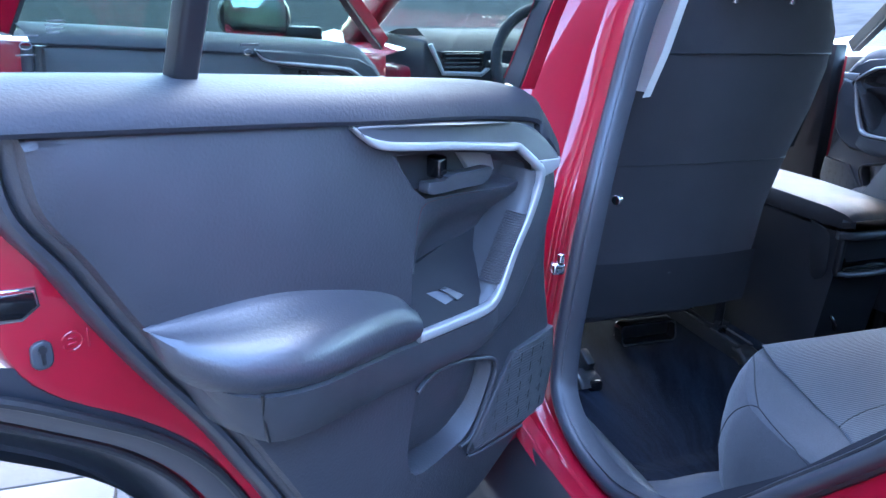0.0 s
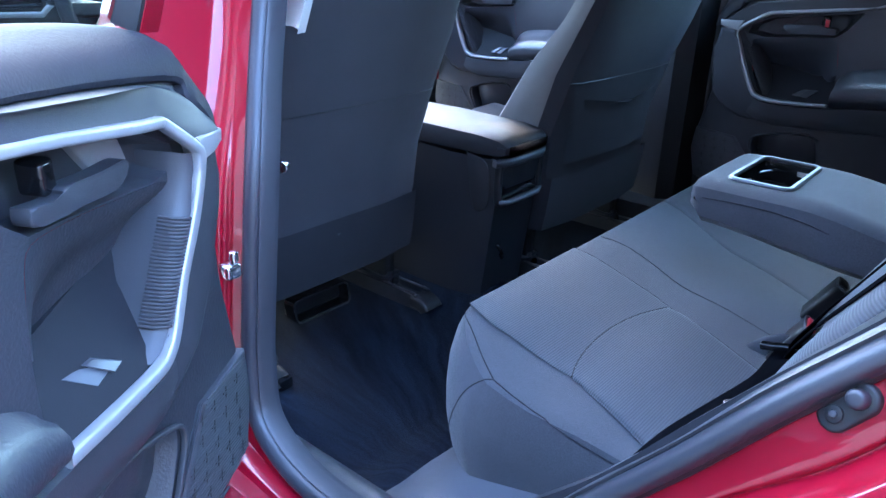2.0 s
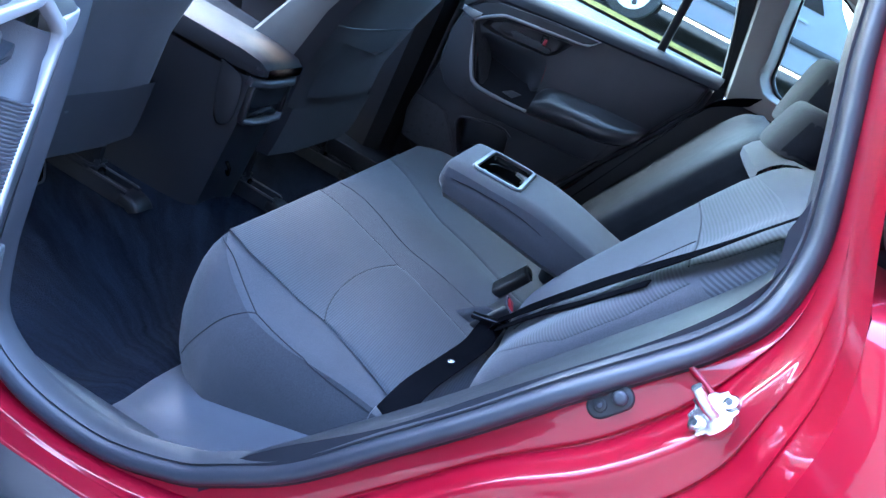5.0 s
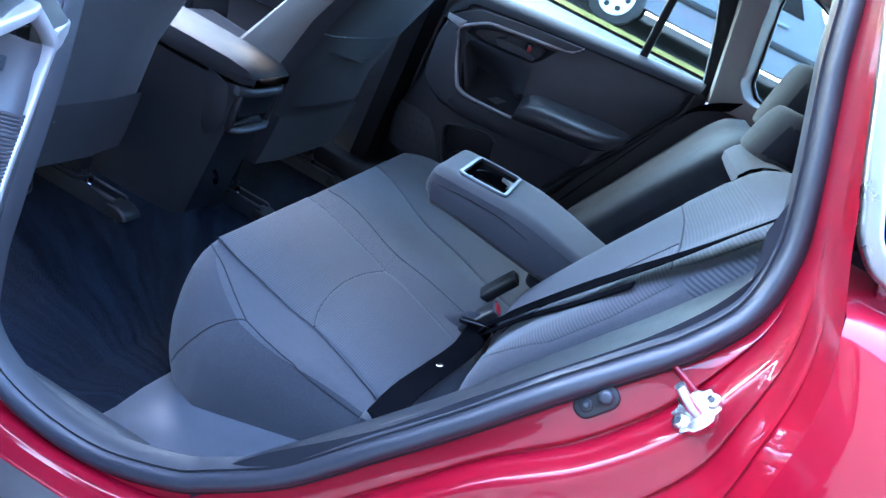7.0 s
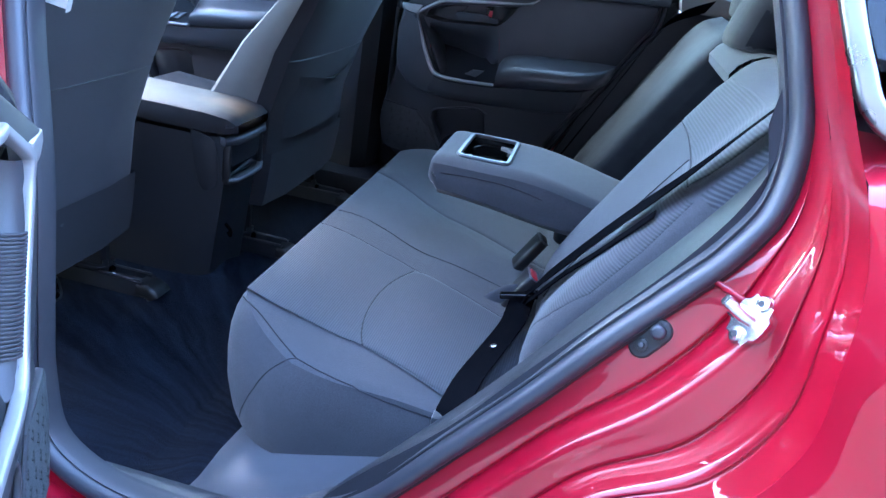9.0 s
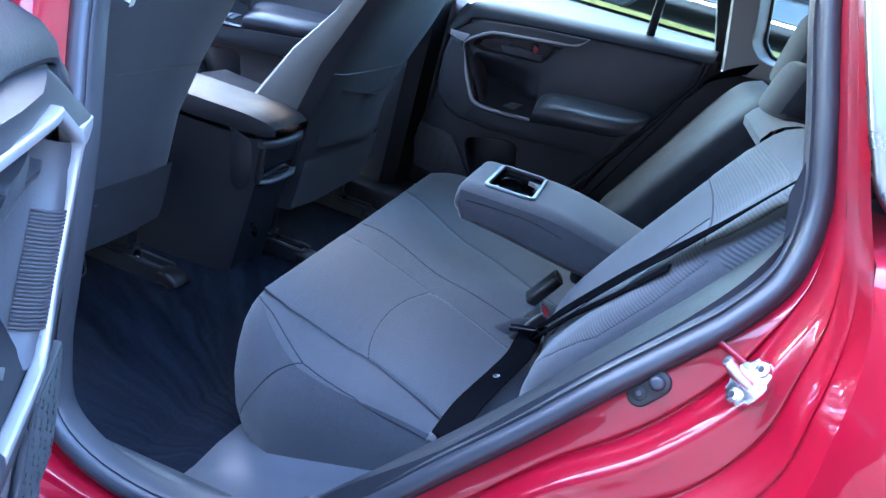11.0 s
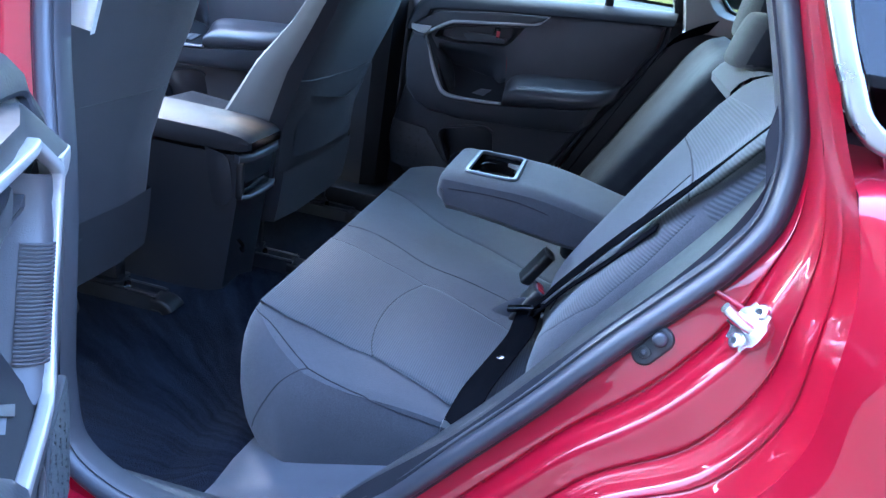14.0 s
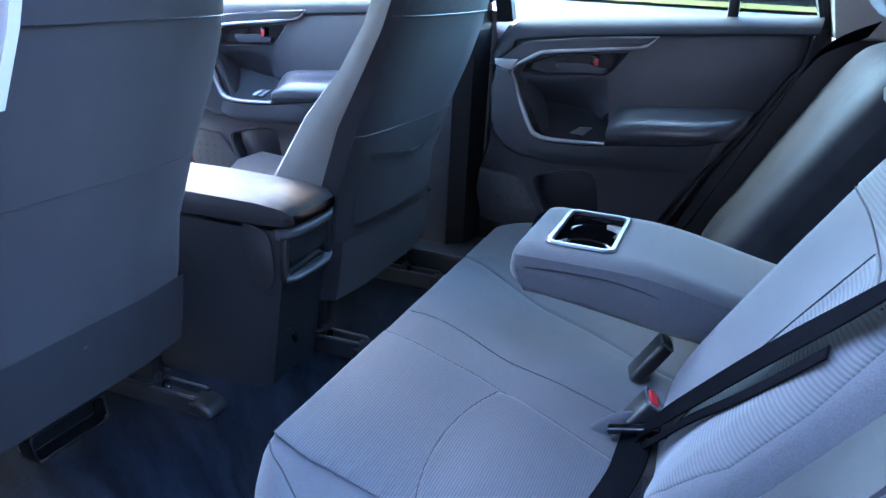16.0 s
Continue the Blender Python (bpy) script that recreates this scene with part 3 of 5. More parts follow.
headliner = part("headliner", loft([[Vector((x, y, 1.52 + 0.06 * math.sin(math.pi * (y - .36) / (WIDTH - .72)) - 0.05 * ((x - .2) / 1.6) ** 2)) for y in (.36, .6, .93, 1.25, WIDTH - .36)] for x in (-0.7, 0, .8, 1.7)]), PALE, car, "pale grey cloth headliner")
# left quarter window
part("quarter_glass", slab([(.83, 1.105), (1.30, 1.12), (1.22, 1.36), (.74, 1.38), (.80, 1.17)], lambda a, b, d: (a, .128 + (b - 1.09) * .5 + d * -1, b), 0.004, 0), DARK_GLASS, car, "dark rear quarter window")
part("quarter_window_surround", sweep([Vector((a, .125 + (b - 1.09) * .5, b)) for a, b in along([(.70, 1.40), (.758, 1.25), (.79, 1.165), (.803, 1.135), (.818, 1.108), (.85, 1.095), (.95, 1.094), (1.34, 1.11)], 5)], rounded(.018, .012, .005), (0, -1, 0)), SATIN, car, "satin metal window surround")
part("quarter_frame", slab([(.86, 1.03), (1.4, 1.03), (1.3, 1.42), (.72, 1.42), (.778, 1.27), (.812, 1.18), (.842, 1.10)], lambda a, b, d: (a, .162 + (b - 1.09) * .5 - d, b), 0.01, 0.002), PAINT, car)
# right flank inside: pillars and sill
def right(p):
    return Vector((p[0], WIDTH - p[1], p[2]))
part("far_pillar_trim", loft([[right((x + dx, y, z)) for x, y in ((-.16, .14), (-.14, .23), (-.04, .25), (.0, .22), (.02, .14))] for dx, z in ((0, .40), (0, .8), (0, 1.05), (-.02, 1.2), (-.06, 1.5))]), BLACK, car)
lean_far = lambda z: 1.655 - .30 * (z - 1.09)
hole = along([(.898, 1.142), (.872, 1.168), (.862, 1.20), (.852, 1.239), (.835, 1.30), (.817, 1.373), (.835, 1.40), (.87, 1.405), (.93, 1.385), (1.02, 1.33), (1.10, 1.25), (1.13, 1.18), (1.10, 1.145), (1.0, 1.135), (.93, 1.134), (.898, 1.142)], 4)[:-1]
rim = [(a - .040 * (1 if a < .95 else .3), b + (.012 if b > 1.3 else -.014 if b < 1.2 else 0)) for a, b in hole]
quarter_o = dense([(.796, 1.075), (1.30, 1.085), (1.30, 1.50), (.66, 1.52), (.690, 1.43), (.727, 1.33)], 5)
# Pillar trim like the near one, greyed here to imitate shade.
part("far_rear_pillar_trim", holed(quarter_o, [(rim, None)], lambda a, b, d: (a, lean_far(b) - .028 - d, b), .13, .006), PALE, car, "rear pillar trim, shade put into its grey")
part("quarter_reveal", loft([[Vector((lerp(p[0], q[0], t), lean_far(p[1]) - .028 + .05 * u, lerp(p[1], q[1], t))) for p, q in zip(rim, hole)] for t, u in ((0, 0), (.15, .02), (.5, .35), (.9, .85), (1.0, 1.0))], True), PALE, car, "pale rounded window reveal")
part("quarter_seal", tube([Vector((a, lean_far(b) + .018, b)) for a, b in hole], .005, 8, True, (0, 1, 0)), RUBBER, car)
part("far_quarter_glass", slab(hole, lambda a, b, d: (a, lean_far(b) + .026 - d, b), .004, 0), GLASS, car, "far rear quarter window")
part("far_quarter_trim", slab([(.45, .42), (1.75, .42), (1.75, 1.10), (.905, 1.085), (.79, 1.065), (.74, .97), (.60, .74)], lambda a, b, d: (a, 1.70 - d, b), 0.02, 0.008), BLACK, car)
part("far_quarter_upper", slab([(1.30, 1.11), (1.75, 1.10), (1.75, 1.53), (1.29, 1.53)], lambda a, b, d: (a, 1.66 - (b - 1.09) * .3 - d, b), 0.02, 0.004), PALE, car)
part("far_body_side", slab([(-2.2, .35), (1.8, .35), (1.8, 1.05), (-2.2, 1.0)], lambda a, b, d: (a, WIDTH - .02 + d, b), .06, .01), PAINT, car)
part("front_jamb", box(-1.62, -1.12, .08, .25, .30, .975, .03, 3), PAINT, car, "glossy red front door jamb")
part("far_roof_rail", sweep([Vector((-.72, WIDTH - .33, 1.53)), Vector((0, WIDTH - .33, 1.535)), Vector((.8, WIDTH - .33, 1.52)), Vector((1.76, WIDTH - .33, 1.45))], rounded(.11, .09, .03), (0, 0, 1)), PALE, car, "pale trim along the roof edge")
for fl in (lambda p: Vector(p), right):
    part("rear_pillar", loft([[fl((1.30, .12, 1.08)), fl((1.80, .12, 1.08))], [fl((1.25, .27, 1.40)), fl((1.76, .27, 1.40))], [fl((1.20, .36, 1.54)), fl((1.72, .36, 1.54))]]), PAINT, car, "red rear pillar")
part("far_kick_panel", box(-1.7, -.93, 1.64, 1.69, .33, 1.06, .01), BLACK, car)
part("far_sill_trim", box(-2.0, .82, 1.54, 1.76, .30, .475, .015), BLACK, car)
# cabin floor
def carpet_z(x, y):
    z = .385 + 0.035 * math.exp(-((y - .93) / .09) ** 2)
    return z + .004 * noise.noise(Vector((x * 9, y * 9, 0))) + .035 * ss(.11, .16, x)
part("carpet", loft([[Vector((x, y, carpet_z(x, y))) for y in [.27 + .04 * k for k in range(33)]] for x in [-.95 + .035 * k for k in range(33)] + [.21]]), CARPET, car, "black brushed carpet")
part("sill_inner_trim", loft([[Vector((x, y, z)) for y, z in ((.172, .488), (.195, .489), (.215, .482), (.262, .43), (.295, .39), (.31, .36))] for x in (-.25, -.05, .1, .2, .3)]), TRIM, car, "grey plastic inner sill trim")
# Lighter than TRIM: the sky's reflection on the cover is put into its colour.
part("seat_base_cover", loft([[Vector((x, y, z + dz)) for y, dz in ((.175, .05), (.20, .03), (.24, .008), (.30, .0), (.36, .0), (.42, -.005))] for x, z in ((.178, .36), (.182, .405), (.20, .425), (.25, .445), (.32, .465), (.40, .490), (.45, .505))]), SILL, car, "smooth grey plastic seat base cover")
part("floor_pan", box(-2.2, 1.8, .2, WIDTH - .2, .25, .33, 0), BLACK, car)
# striker, switch and bump stop on the jamb
def jamb_frame(p, n, up=(0, 0, 1)):
    n = Vector(n).normalized()
    s = Vector(up).cross(n).normalized()
    u = n.cross(s)
    return Matrix.Translation(p) @ Matrix((s, u, n)).transposed().to_4x4()
NJ = Vector((-.45, -.86, .25))
def local_part(name, bm, material, parent, m, label=""):
    bmesh.ops.transform(bm, matrix=m, verts=bm.verts)
    return part(name, bm, material, parent, label)
def on_jamb(p, up):
    """A frame on the jamb nearest to p, its normal turned to the outside."""
    q, nn, _, _ = jamb_tree.find_nearest(Vector(p))
    nn = nn if nn.dot(NJ) > 0 else -nn
    return jamb_frame(q, (nn + NJ.normalized() * .6), up)
fs = on_jamb((.797, .172, .904), (.33, 0, .94))
plate_o = [(.020 * math.cos(a) * (1.0 if abs(math.sin(a)) < .7 else .72), .0275 * math.sin(a)) for a in [2 * math.pi * k / 32 for k in range(32)]]
striker = local_part("striker", slab(plate_o, lambda a, b, d: (a, b, .005 + d), .012, .003), CHROME, car, fs, "bright steel door striker")
local_part("loop", sweep([Vector((-.002, .0, .0)), Vector((-.006, .0, .010)), Vector((-.011, .001, .018)), Vector((-.015, .002, .024)), Vector((-.0165, .0025, .0265))], lambda t: rounded(.021 - .007 * t, .013 - .003 * t, .0045, 4), (0, 1, 0)), CHROME, striker, fs)
local_part("slot", sweep([Vector((-.0075, -.0066, .013)), Vector((-.0115, -.0060, .019))], rounded(.003, .003, .001, 2), (0, 1, 0)), BLACK, striker, fs)
for q in (-.0175, .0185):
    bolt = local_part("bolt", disc((.001, q, .003), .0078, .005, (0, 0, 1), 18, .0015), CHROME, striker, fs)
    local_part("bolt_socket", disc((.001, q, .006), .0035, .0025, (0, 0, 1), 6), STEEL, bolt, fs)
fw = on_jamb((.7190, .190, .8535), (.55, 0, .83))
switch = local_part("door_switch", slab([(.0128 * math.cos(a), .0128 * math.sin(a) + (.011 if math.sin(a) > 0 else -.011)) for a in [2 * math.pi * (k + .5) / 28 for k in range(28)]], lambda a, b, d: (a, b, .004 + d), .008, .003), RUBBER, car, fw, "grey rubber door switch")
local_part("button", disc((0, .011, .002), .0076, .012, (0, 0, 1), 20, .004), SEAL, switch, fw)
local_part("screw", disc((0, -.010, .002), .0068, .004, (0, 0, 1), 16, .001), BLACK, switch, fw)
local_part("screw_head", disc((0, -.010, .003), .0032, .005, (0, 0, 1), 12, .001), TRIM, switch, fw)
fj = on_jamb((.779, .209, .913), (-.93, 0, .36))
local_part("bump_rib", slab(rounded(.0065, .040, .0030), lambda a, b, d: (a, b, .0055 + d), .011, .0028), PAINT, car, fj)

# ---- doors ----
HINGE = Vector((-.0033, .0641, 0))
def open_matrix(h, deg):
    return Matrix.Translation(h) @ pose(0, 0, 0, 0, 0, -deg) @ Matrix.Translation(-h)
MIRRORED = Matrix(((1, 0, 0, 0), (0, -1, 0, WIDTH), (0, 0, 1, 0), (0, 0, 0, 1)))


def door(name, label, m, dx, rear, near):
    """A side door, built shut on the left flank and moved by m. dx shifts its trim; rear doors have the wheel-arch cut."""
    root = thing(name, label, "car door", "car doors")
    U = lambda pts: [(a + dx, b) for a, b in pts]
    to = lambda d0: (lambda a, b, d: (a, d0 + d, b))
    long = 0.0 if rear else 0.16
    # painted shell
    if rear:
        out = [(.01, .47), (.06, .43), (.40, .40)] + along([(.44, .43), (.51, .56), (.555, .65), (.60, .725), (.66, .785), (.72, .83), (.755, .87), (.775, .93), (.79, 1.00), (.80, 1.07)], 3) + [(.79, 1.10), (.06, 1.05), (.015, .98)]
    else:
        out = [(-.02, .40), (.95, .41), (.98, .9), (.955, 1.085), (-.02, 1.02)]
    out = U(out)
    part("shell", holed(dense(out, 2), [(U(dense([(.10, .56), (.10, .985), (.40, .995), (.42, .80), (.36, .56)], 4)), .09)], to(.145), .13, .012), PAINT if near else BLACK, root)
    # glass, frame and divider
    top = [(.14, 1.12), (.20, 1.22), (.30, 1.33), (.40, 1.41), (.50, 1.45), (.62, 1.44), (.70, 1.30), (.765, 1.11)] if rear else [(-.02, 1.05), (.12, 1.16), (.35, 1.36), (.5, 1.44), (.80, 1.47), (.86, 1.3), (.93, 1.1)]
    if rear:
        top = [(.050, 1.06), (.040, 1.20), (.032, 1.36), (.06, 1.44), (.30, 1.49), (.60, 1.46), (.712, 1.30), (.79, 1.10)]
    lean = lambda z: .12 + .38 * max(0.0, z - 1.05)
    fr = [Vector((a + dx, lean(b), b)) for a, b in along(top, 4)]
    gl = [(v.x, v.z) for v in fr]
    pane = part("window_glass", slab(gl, lambda a, b, d: (a, lean(b) - .012 + d, b), .004, 0), GLASS, root, "clear tinted side window")
    pane.visible_shadow = not (rear and near)
    part("window_frame", sweep(fr, [(-.012, -.022), (.02, -.022), (.026, .0), (.02, .014), (-.012, .014)], (0, 1, 0)), PAINT if near else BLACK, root)
    part("frame_seal", sweep([p + Vector((0, .0, 0)) for p in fr], [(-.022, -.012), (-.012, -.012), (-.011, .012), (-.02, .014)], (0, 1, 0)), RUBBER, root, "black glass run channel")
    if rear:
        part("divider_bar", sweep([Vector((.588 + dx, lean(1.06) + .004, 1.06)), Vector((.575 + dx, lean(1.47) + .004, 1.47))], rounded(.024, .026, .006), (0, 1, 0)), BLACK, root, "black window divider bar")
    if near and rear:
        for k, (a0, a1, z) in enumerate(((.681, .693, 1.153), (.680, .695, 1.150), (.682, .694, 1.147), (.684, .693, 1.144), (.700, .718, 1.142), (.702, .716, 1.1275))):
            part("glass_mark", box(a0, a1, lean(z) - .0125, lean(z) - .011, z - .0005, z + .0005, 0), TRIM, root, "grey printed mark on the glass")
        part("glass_mark", box(.499, .519, lean(1.130) - .0125, lean(1.130) - .011, 1.1285, 1.1305, 0), BLACK, root)
        for a0, z, mat in ((.509, 1.1225, BLACK), (.709, 1.1345, SILL)):
            part("glass_emblem", tube([Vector((a0 + .0045 * math.cos(q), lean(z) - .0115, z + .0028 * math.sin(q))) for q in [2 * math.pi * k / 16 for k in range(16)]], .0004, 5, True, (0, 1, 0)), mat, root, "small printed oval on the glass")
    # soft upper pad along the window
    ledge = [(.775, 1.118), (.60, 1.108), (.35, 1.09), (.125, 1.071), (.065, 1.045), (.032, 1.0), (.02, .955)]
    seam = [(.765, 1.078), (.60, 1.066), (.437, 1.053), (.135, 1.024), (.095, 1.0), (.062, .972), (.055, .955)]
    if not rear:
        ledge, seam = [(a * 1.18 + .0, b - .012 * (1 - a)) for a, b in ledge], [(a * 1.18, b - .012 * (1 - a)) for a, b in seam]
    A, B = along(ledge, 5), along(seam, 5)
    rg = []
    for (a0, z0), (a1, z1) in zip(A, B):
        rg.append([Vector((a0 + dx, .118, z0 - .006)), Vector((a0 + dx, .122, z0 - .001)), Vector((lerp(a0, a1, .06) + dx, .140, lerp(z0, z1, .03))), Vector((lerp(a0, a1, .16) + dx, .166, lerp(z0, z1, .10))),
                   Vector((lerp(a0, a1, .36) + dx, .190, lerp(z0, z1, .30))), Vector((lerp(a0, a1, .62) + dx, .203, lerp(z0, z1, .58))), Vector((lerp(a0, a1, .9) + dx, .2065, lerp(z0, z1, .9))), Vector((a1 + dx, .204, z1)), Vector((a1 + dx, .19, z1))])
    part("upper_pad", loft(rg), PAD, root, "soft grey padded window ledge")
    # main trim panel
    if rear:
        rear_edge = [(.744, 1.078), (.743, 1.05), (.736, 1.014), (.709, .972), (.677, .913), (.637, .847), (.584, .768), (.546, .701), (.518, .651), (.48, .575), (.445, .51), (.41, .46)]
    else:
        rear_edge = [(.88, 1.07), (.885, .95), (.87, .80), (.86, .6), (.83, .47)]
    body = [(a, b + .006) for a, b in B if a < (.735 if rear else .87)]
    s0 = B[0][0]
    lower = [(.05, .90), (.052, .80), (.03, .70), (.022, .64), (.045, .562), (.147, .489), (.20, .462)]
    out = list(reversed(body)) + [(a, b) for a, b in along(rear_edge, 4)] + list(reversed(along(lower, 3)))
    rec = [(.175, .986), (.30, 1.003), (.380, 1.013), (.345, .968), (.325, .952), (.165, .938), (.120, .945), (.13, .966)]
    ridge = along([(.336, .930), (.325, .946), (.28, .9455), (.22, .941), (.16, .9365), (.136, .930)], 4)
    crease = along([(.3455, .868), (.33, .858), (.295, .850), (.235, .862), (.185, .872), (.140, .884)], 4)
    well_o = ridge + along([(.136, .930), (.140, .884), (.168, .812), (.195, .797)], 3)[1:] + along([(.195, .797), (.27, .797), (.346, .800)], 3)[1:] + [(.3465, .82), (.3465, .838), (.3455, .868), (.342, .90)]
    pk = along([(.335, .70), (.30, .715), (.20, .692), (.18, .675), (.19, .64), (.225, .585), (.28, .57), (.335, .575), (.35, .62), (.335, .70)], 3)[:-1]
    clean = [out[0]]
    for q in out[1:]:
        if math.hypot(q[0] - clean[-1][0], q[1] - clean[-1][1]) > .004:
            clean.append(q)
    part("trim_panel", holed(U(clean), [(U(dense(rec, 5)), None), (U(well_o), None), (U(pk), .075)], to(.200), .06, .012), TRIM_SOFT, root, "grey grained door trim panel")
    cols = []
    for (a0, b0), (a1, b1) in zip(ridge, crease):
        deep = .050 * ss(.345, .29, a1) + .004
        cols.append([Vector((lerp(a0, a1, t) + dx, .2005 - deep * (ss(0, 1, t) * .75 + .25 * t), lerp(b0, b1, t))) for t in [k / 9 for k in range(10)]] + [Vector((a1 + dx, .2005 - deep - .012, b1 - .012))])
    part("pull_pocket", loft(cols), TRIM_SOFT, root, "sunken panel above the window switch")
    part("handle_recess", hollow(U(dense(rec, 5)), to(.200), lambda a, b: .003 + .034 * ss(.375, .335, a - dx), .12), TRIM, root, "smooth recess behind the inner handle")
    # rubber seal round the panel
    edge_l = along(rear_edge, 4)
    def beside(k, u, d):
        """A point u outside the panel's rear edge, at depth d."""
        (x0, z0), (x1, z1) = edge_l[max(0, k - 1)], edge_l[min(len(edge_l) - 1, k + 1)]
        l = math.hypot(x1 - x0, z1 - z0)
        return Vector((edge_l[k][0] - (z1 - z0) / l * u + dx, d, edge_l[k][1] + (x1 - x0) / l * u))
    part("panel_edge", loft([[beside(k, u, d) for u, d in ((-.004, .188), (.002, .184), (.005, .176), (.007, .169))] for k in range(len(edge_l))]), TRIM_SOFT, root)
    part("weatherstrip", loft([[beside(k, u, d) for u, d in ((.006, .16), (.007, .170), (.010, .174), (.0145, .173), (.0185, .168), (.021, .158), (.022, .142))] for k in range(len(edge_l))]), SEAL, root, "black rubber edge seal")
    # applique above the silver trim
    sil_top = [(.436, 1.050), (.42, 1.036), (.398, 1.026), (.30, 1.012), (.185, .998), (.16, .992), (.115, .966)]
    brow = [(.43, 1.052), (.30, 1.041), (.135, 1.020), (.098, .998), (.060, .968)]
    hero = rear and near
    if hero:
        sil_top = [(.436, 1.050), (.42, 1.036), (.398, 1.027), (.285, 1.0135), (.178, .998), (.138, .991), (.104, .966)]
        brow = [(.43, 1.052), (.302, 1.040), (.173, 1.027), (.101, 1.015), (.065, .994), (.060, .968)]
        part("brow", slab(along(brow, 2) + list(reversed(along(sil_top, 2))), lambda a, b, d: (a, .208 - .028 * ss(.26, .10, a) * ss(.968, 1.0, b) + d, b), .03, .003), TRIM, root)
    else:
        part("brow", slab(U(brow + list(reversed(sil_top))), to(.212), .03, .004), TRIM, root)
    # silver handle surround
    path = spline([(.438, .204, 1.052), (.42, .206, 1.036), (.398, .209, 1.0265), (.30, .212, 1.0125), (.19, .214, .999), (.16, .214, .991), (.112, .212, .962), (.098, .211, .945), (.108, .214, .915), (.135, .222, .858), (.162, .228, .81), (.178, .231, .797), (.205, .236, .792), (.27, .240, .793), (.348, .246, .799)], 5)
    path = [p + Vector((dx, -.006, 0)) for p in path]
    if hero:
        path = spline([(.438, .201, 1.051), (.416, .203, 1.036), (.396, .204, 1.028), (.36, .204, 1.0225), (.285, .203, 1.0135), (.182, .198, .998), (.150, .195, .994), (.138, .194, .990), (.106, .202, .964), (.099, .203, .955), (.098, .202, .945), (.101, .201, .930), (.118, .200, .892), (.146, .200, .851), (.168, .201, .812), (.180, .202, .796), (.192, .203, .788), (.206, .204, .7845), (.24, .205, .784), (.29, .206, .7855), (.342, .207, .788)], 4)
    def sp(t):
        if hero:
            return rounded(.004 + .006 * ss(0, .10, t) + .003 * ss(.4, .5, t), .012, .003, 3)
        w = .003 + .006 * ss(0, .12, t) + (.006 if near else .001) * ss(.45, .6, t) - .003 * ss(.8, 1, t)
        return rounded(w, .016, min(.004, w * .4), 3)
    part("silver_trim", sweep(path, sp, (0, 1, 0)), SILVER, root, "satin silver trim round the handle")
    part("silver_tab", slab(U([(.106, .971), (.056, .969), (.058, .956), (.076, .951), (.096, .946)] if hero else [(.112, .974), (.052, .972), (.054, .958), (.075, .952), (.098, .948)]), to(.2085 if hero else .216), .02, .004), SILVER, root)
    # grab handle column and dark pull recess
    col = [(.098, .950), (.058, .955), (.05, .90), (.052, .83), (.062, .79), (.095, .755), (.14, .735), (.19, .735), (.195, .79), (.172, .792), (.155, .815), (.125, .87), (.098, .925)]
    if hero:
        col = [(.096, .949), (.056, .956), (.050, .92), (.056, .89), (.092, .825), (.126, .762), (.17, .737), (.20, .735), (.205, .778), (.176, .797), (.164, .812), (.142, .851), (.114, .892), (.097, .930)]
    part("grab_handle", slab(U(col), to(.201 if hero else .222), .05, .010), TRIM, root)
    # ribs on the inner side of the grab handle
    for q in range(30):
        t = q / 29
        a, b = lerp(.126, .182, t), lerp(.910, .812, t)
        if hero:
            a, b = lerp(.118, .172, t), lerp(.898, .812, t)
            part("grip_rib", sweep([Vector((a + .006, .203, b)), Vector((a + .012, .199, b + .001)), Vector((a + .017, .190, b + .0025)), Vector((a + .020, .178, b + .004))], rounded(.0026, .003, .0011, 2), (0, 0, 1)), TRIM, root)
            continue
        part("grip_rib", sweep([Vector((a + dx + .001, .209, b)), Vector((a + dx + .008, .206, b + .001)), Vector((a + dx + .015, .198, b + .0025)), Vector((a + dx + .020, .184, b + .005))], rounded(.0030, .003, .0012, 2), (0, 0, 1)), TRIM, root)
    if hero:
        part("grip_back", loft([[Vector((a, .203, b)), Vector((a + .011, .197, b + .001)), Vector((a + .016, .188, b + .0025)), Vector((a + .020, .174, b + .004)), Vector((a + .022, .125, b + .005))] for a, b in ((.098, .955), (.100, .93), (.118, .898), (.146, .853), (.168, .812), (.18, .797), (.20, .788))]), TRIM, root, "inner side of the grab handle")
    else:
        part("grip_back", loft([[Vector((a + dx, .212, b)), Vector((a + dx + .008, .204, b + .001)), Vector((a + dx + .015, .196, b + .0025)), Vector((a + dx + .021, .182, b + .005)), Vector((a + dx + .024, .150, b + .006))] for a, b in ((.098, .95), (.110, .93), (.126, .910), (.154, .861), (.182, .812), (.19, .80))]), TRIM, root, "inner side of the grab handle")
    # inner handle and lock lever
    grip = along([(.3255, .973), (.3265, .962), (.318, .9575), (.285, .9575), (.245, .955), (.221, .9545), (.206, .964), (.2065, .971), (.214, .974), (.255, .9755), (.294, .9775), (.300, .972), (.3255, .973)], 3)[:-1]
    part("inner_handle", slab(U(grip), lambda a, b, d: (a, .206 + .006 * ss(.20, .26, a - dx) * ss(.33, .30, a - dx) + d, b), .016, .0035), TRIM, root, "dark grey inner door handle")
    part("lock_lever", box(.289 + dx, .305 + dx, .180, .203, .972, .9985, .004, 3), GLOSS, root)
    if not near:
        part("lock_mark", box(.299 + dx, .309 + dx, .2115, .2135, .975, .992, .001), RED_PLASTIC, root)
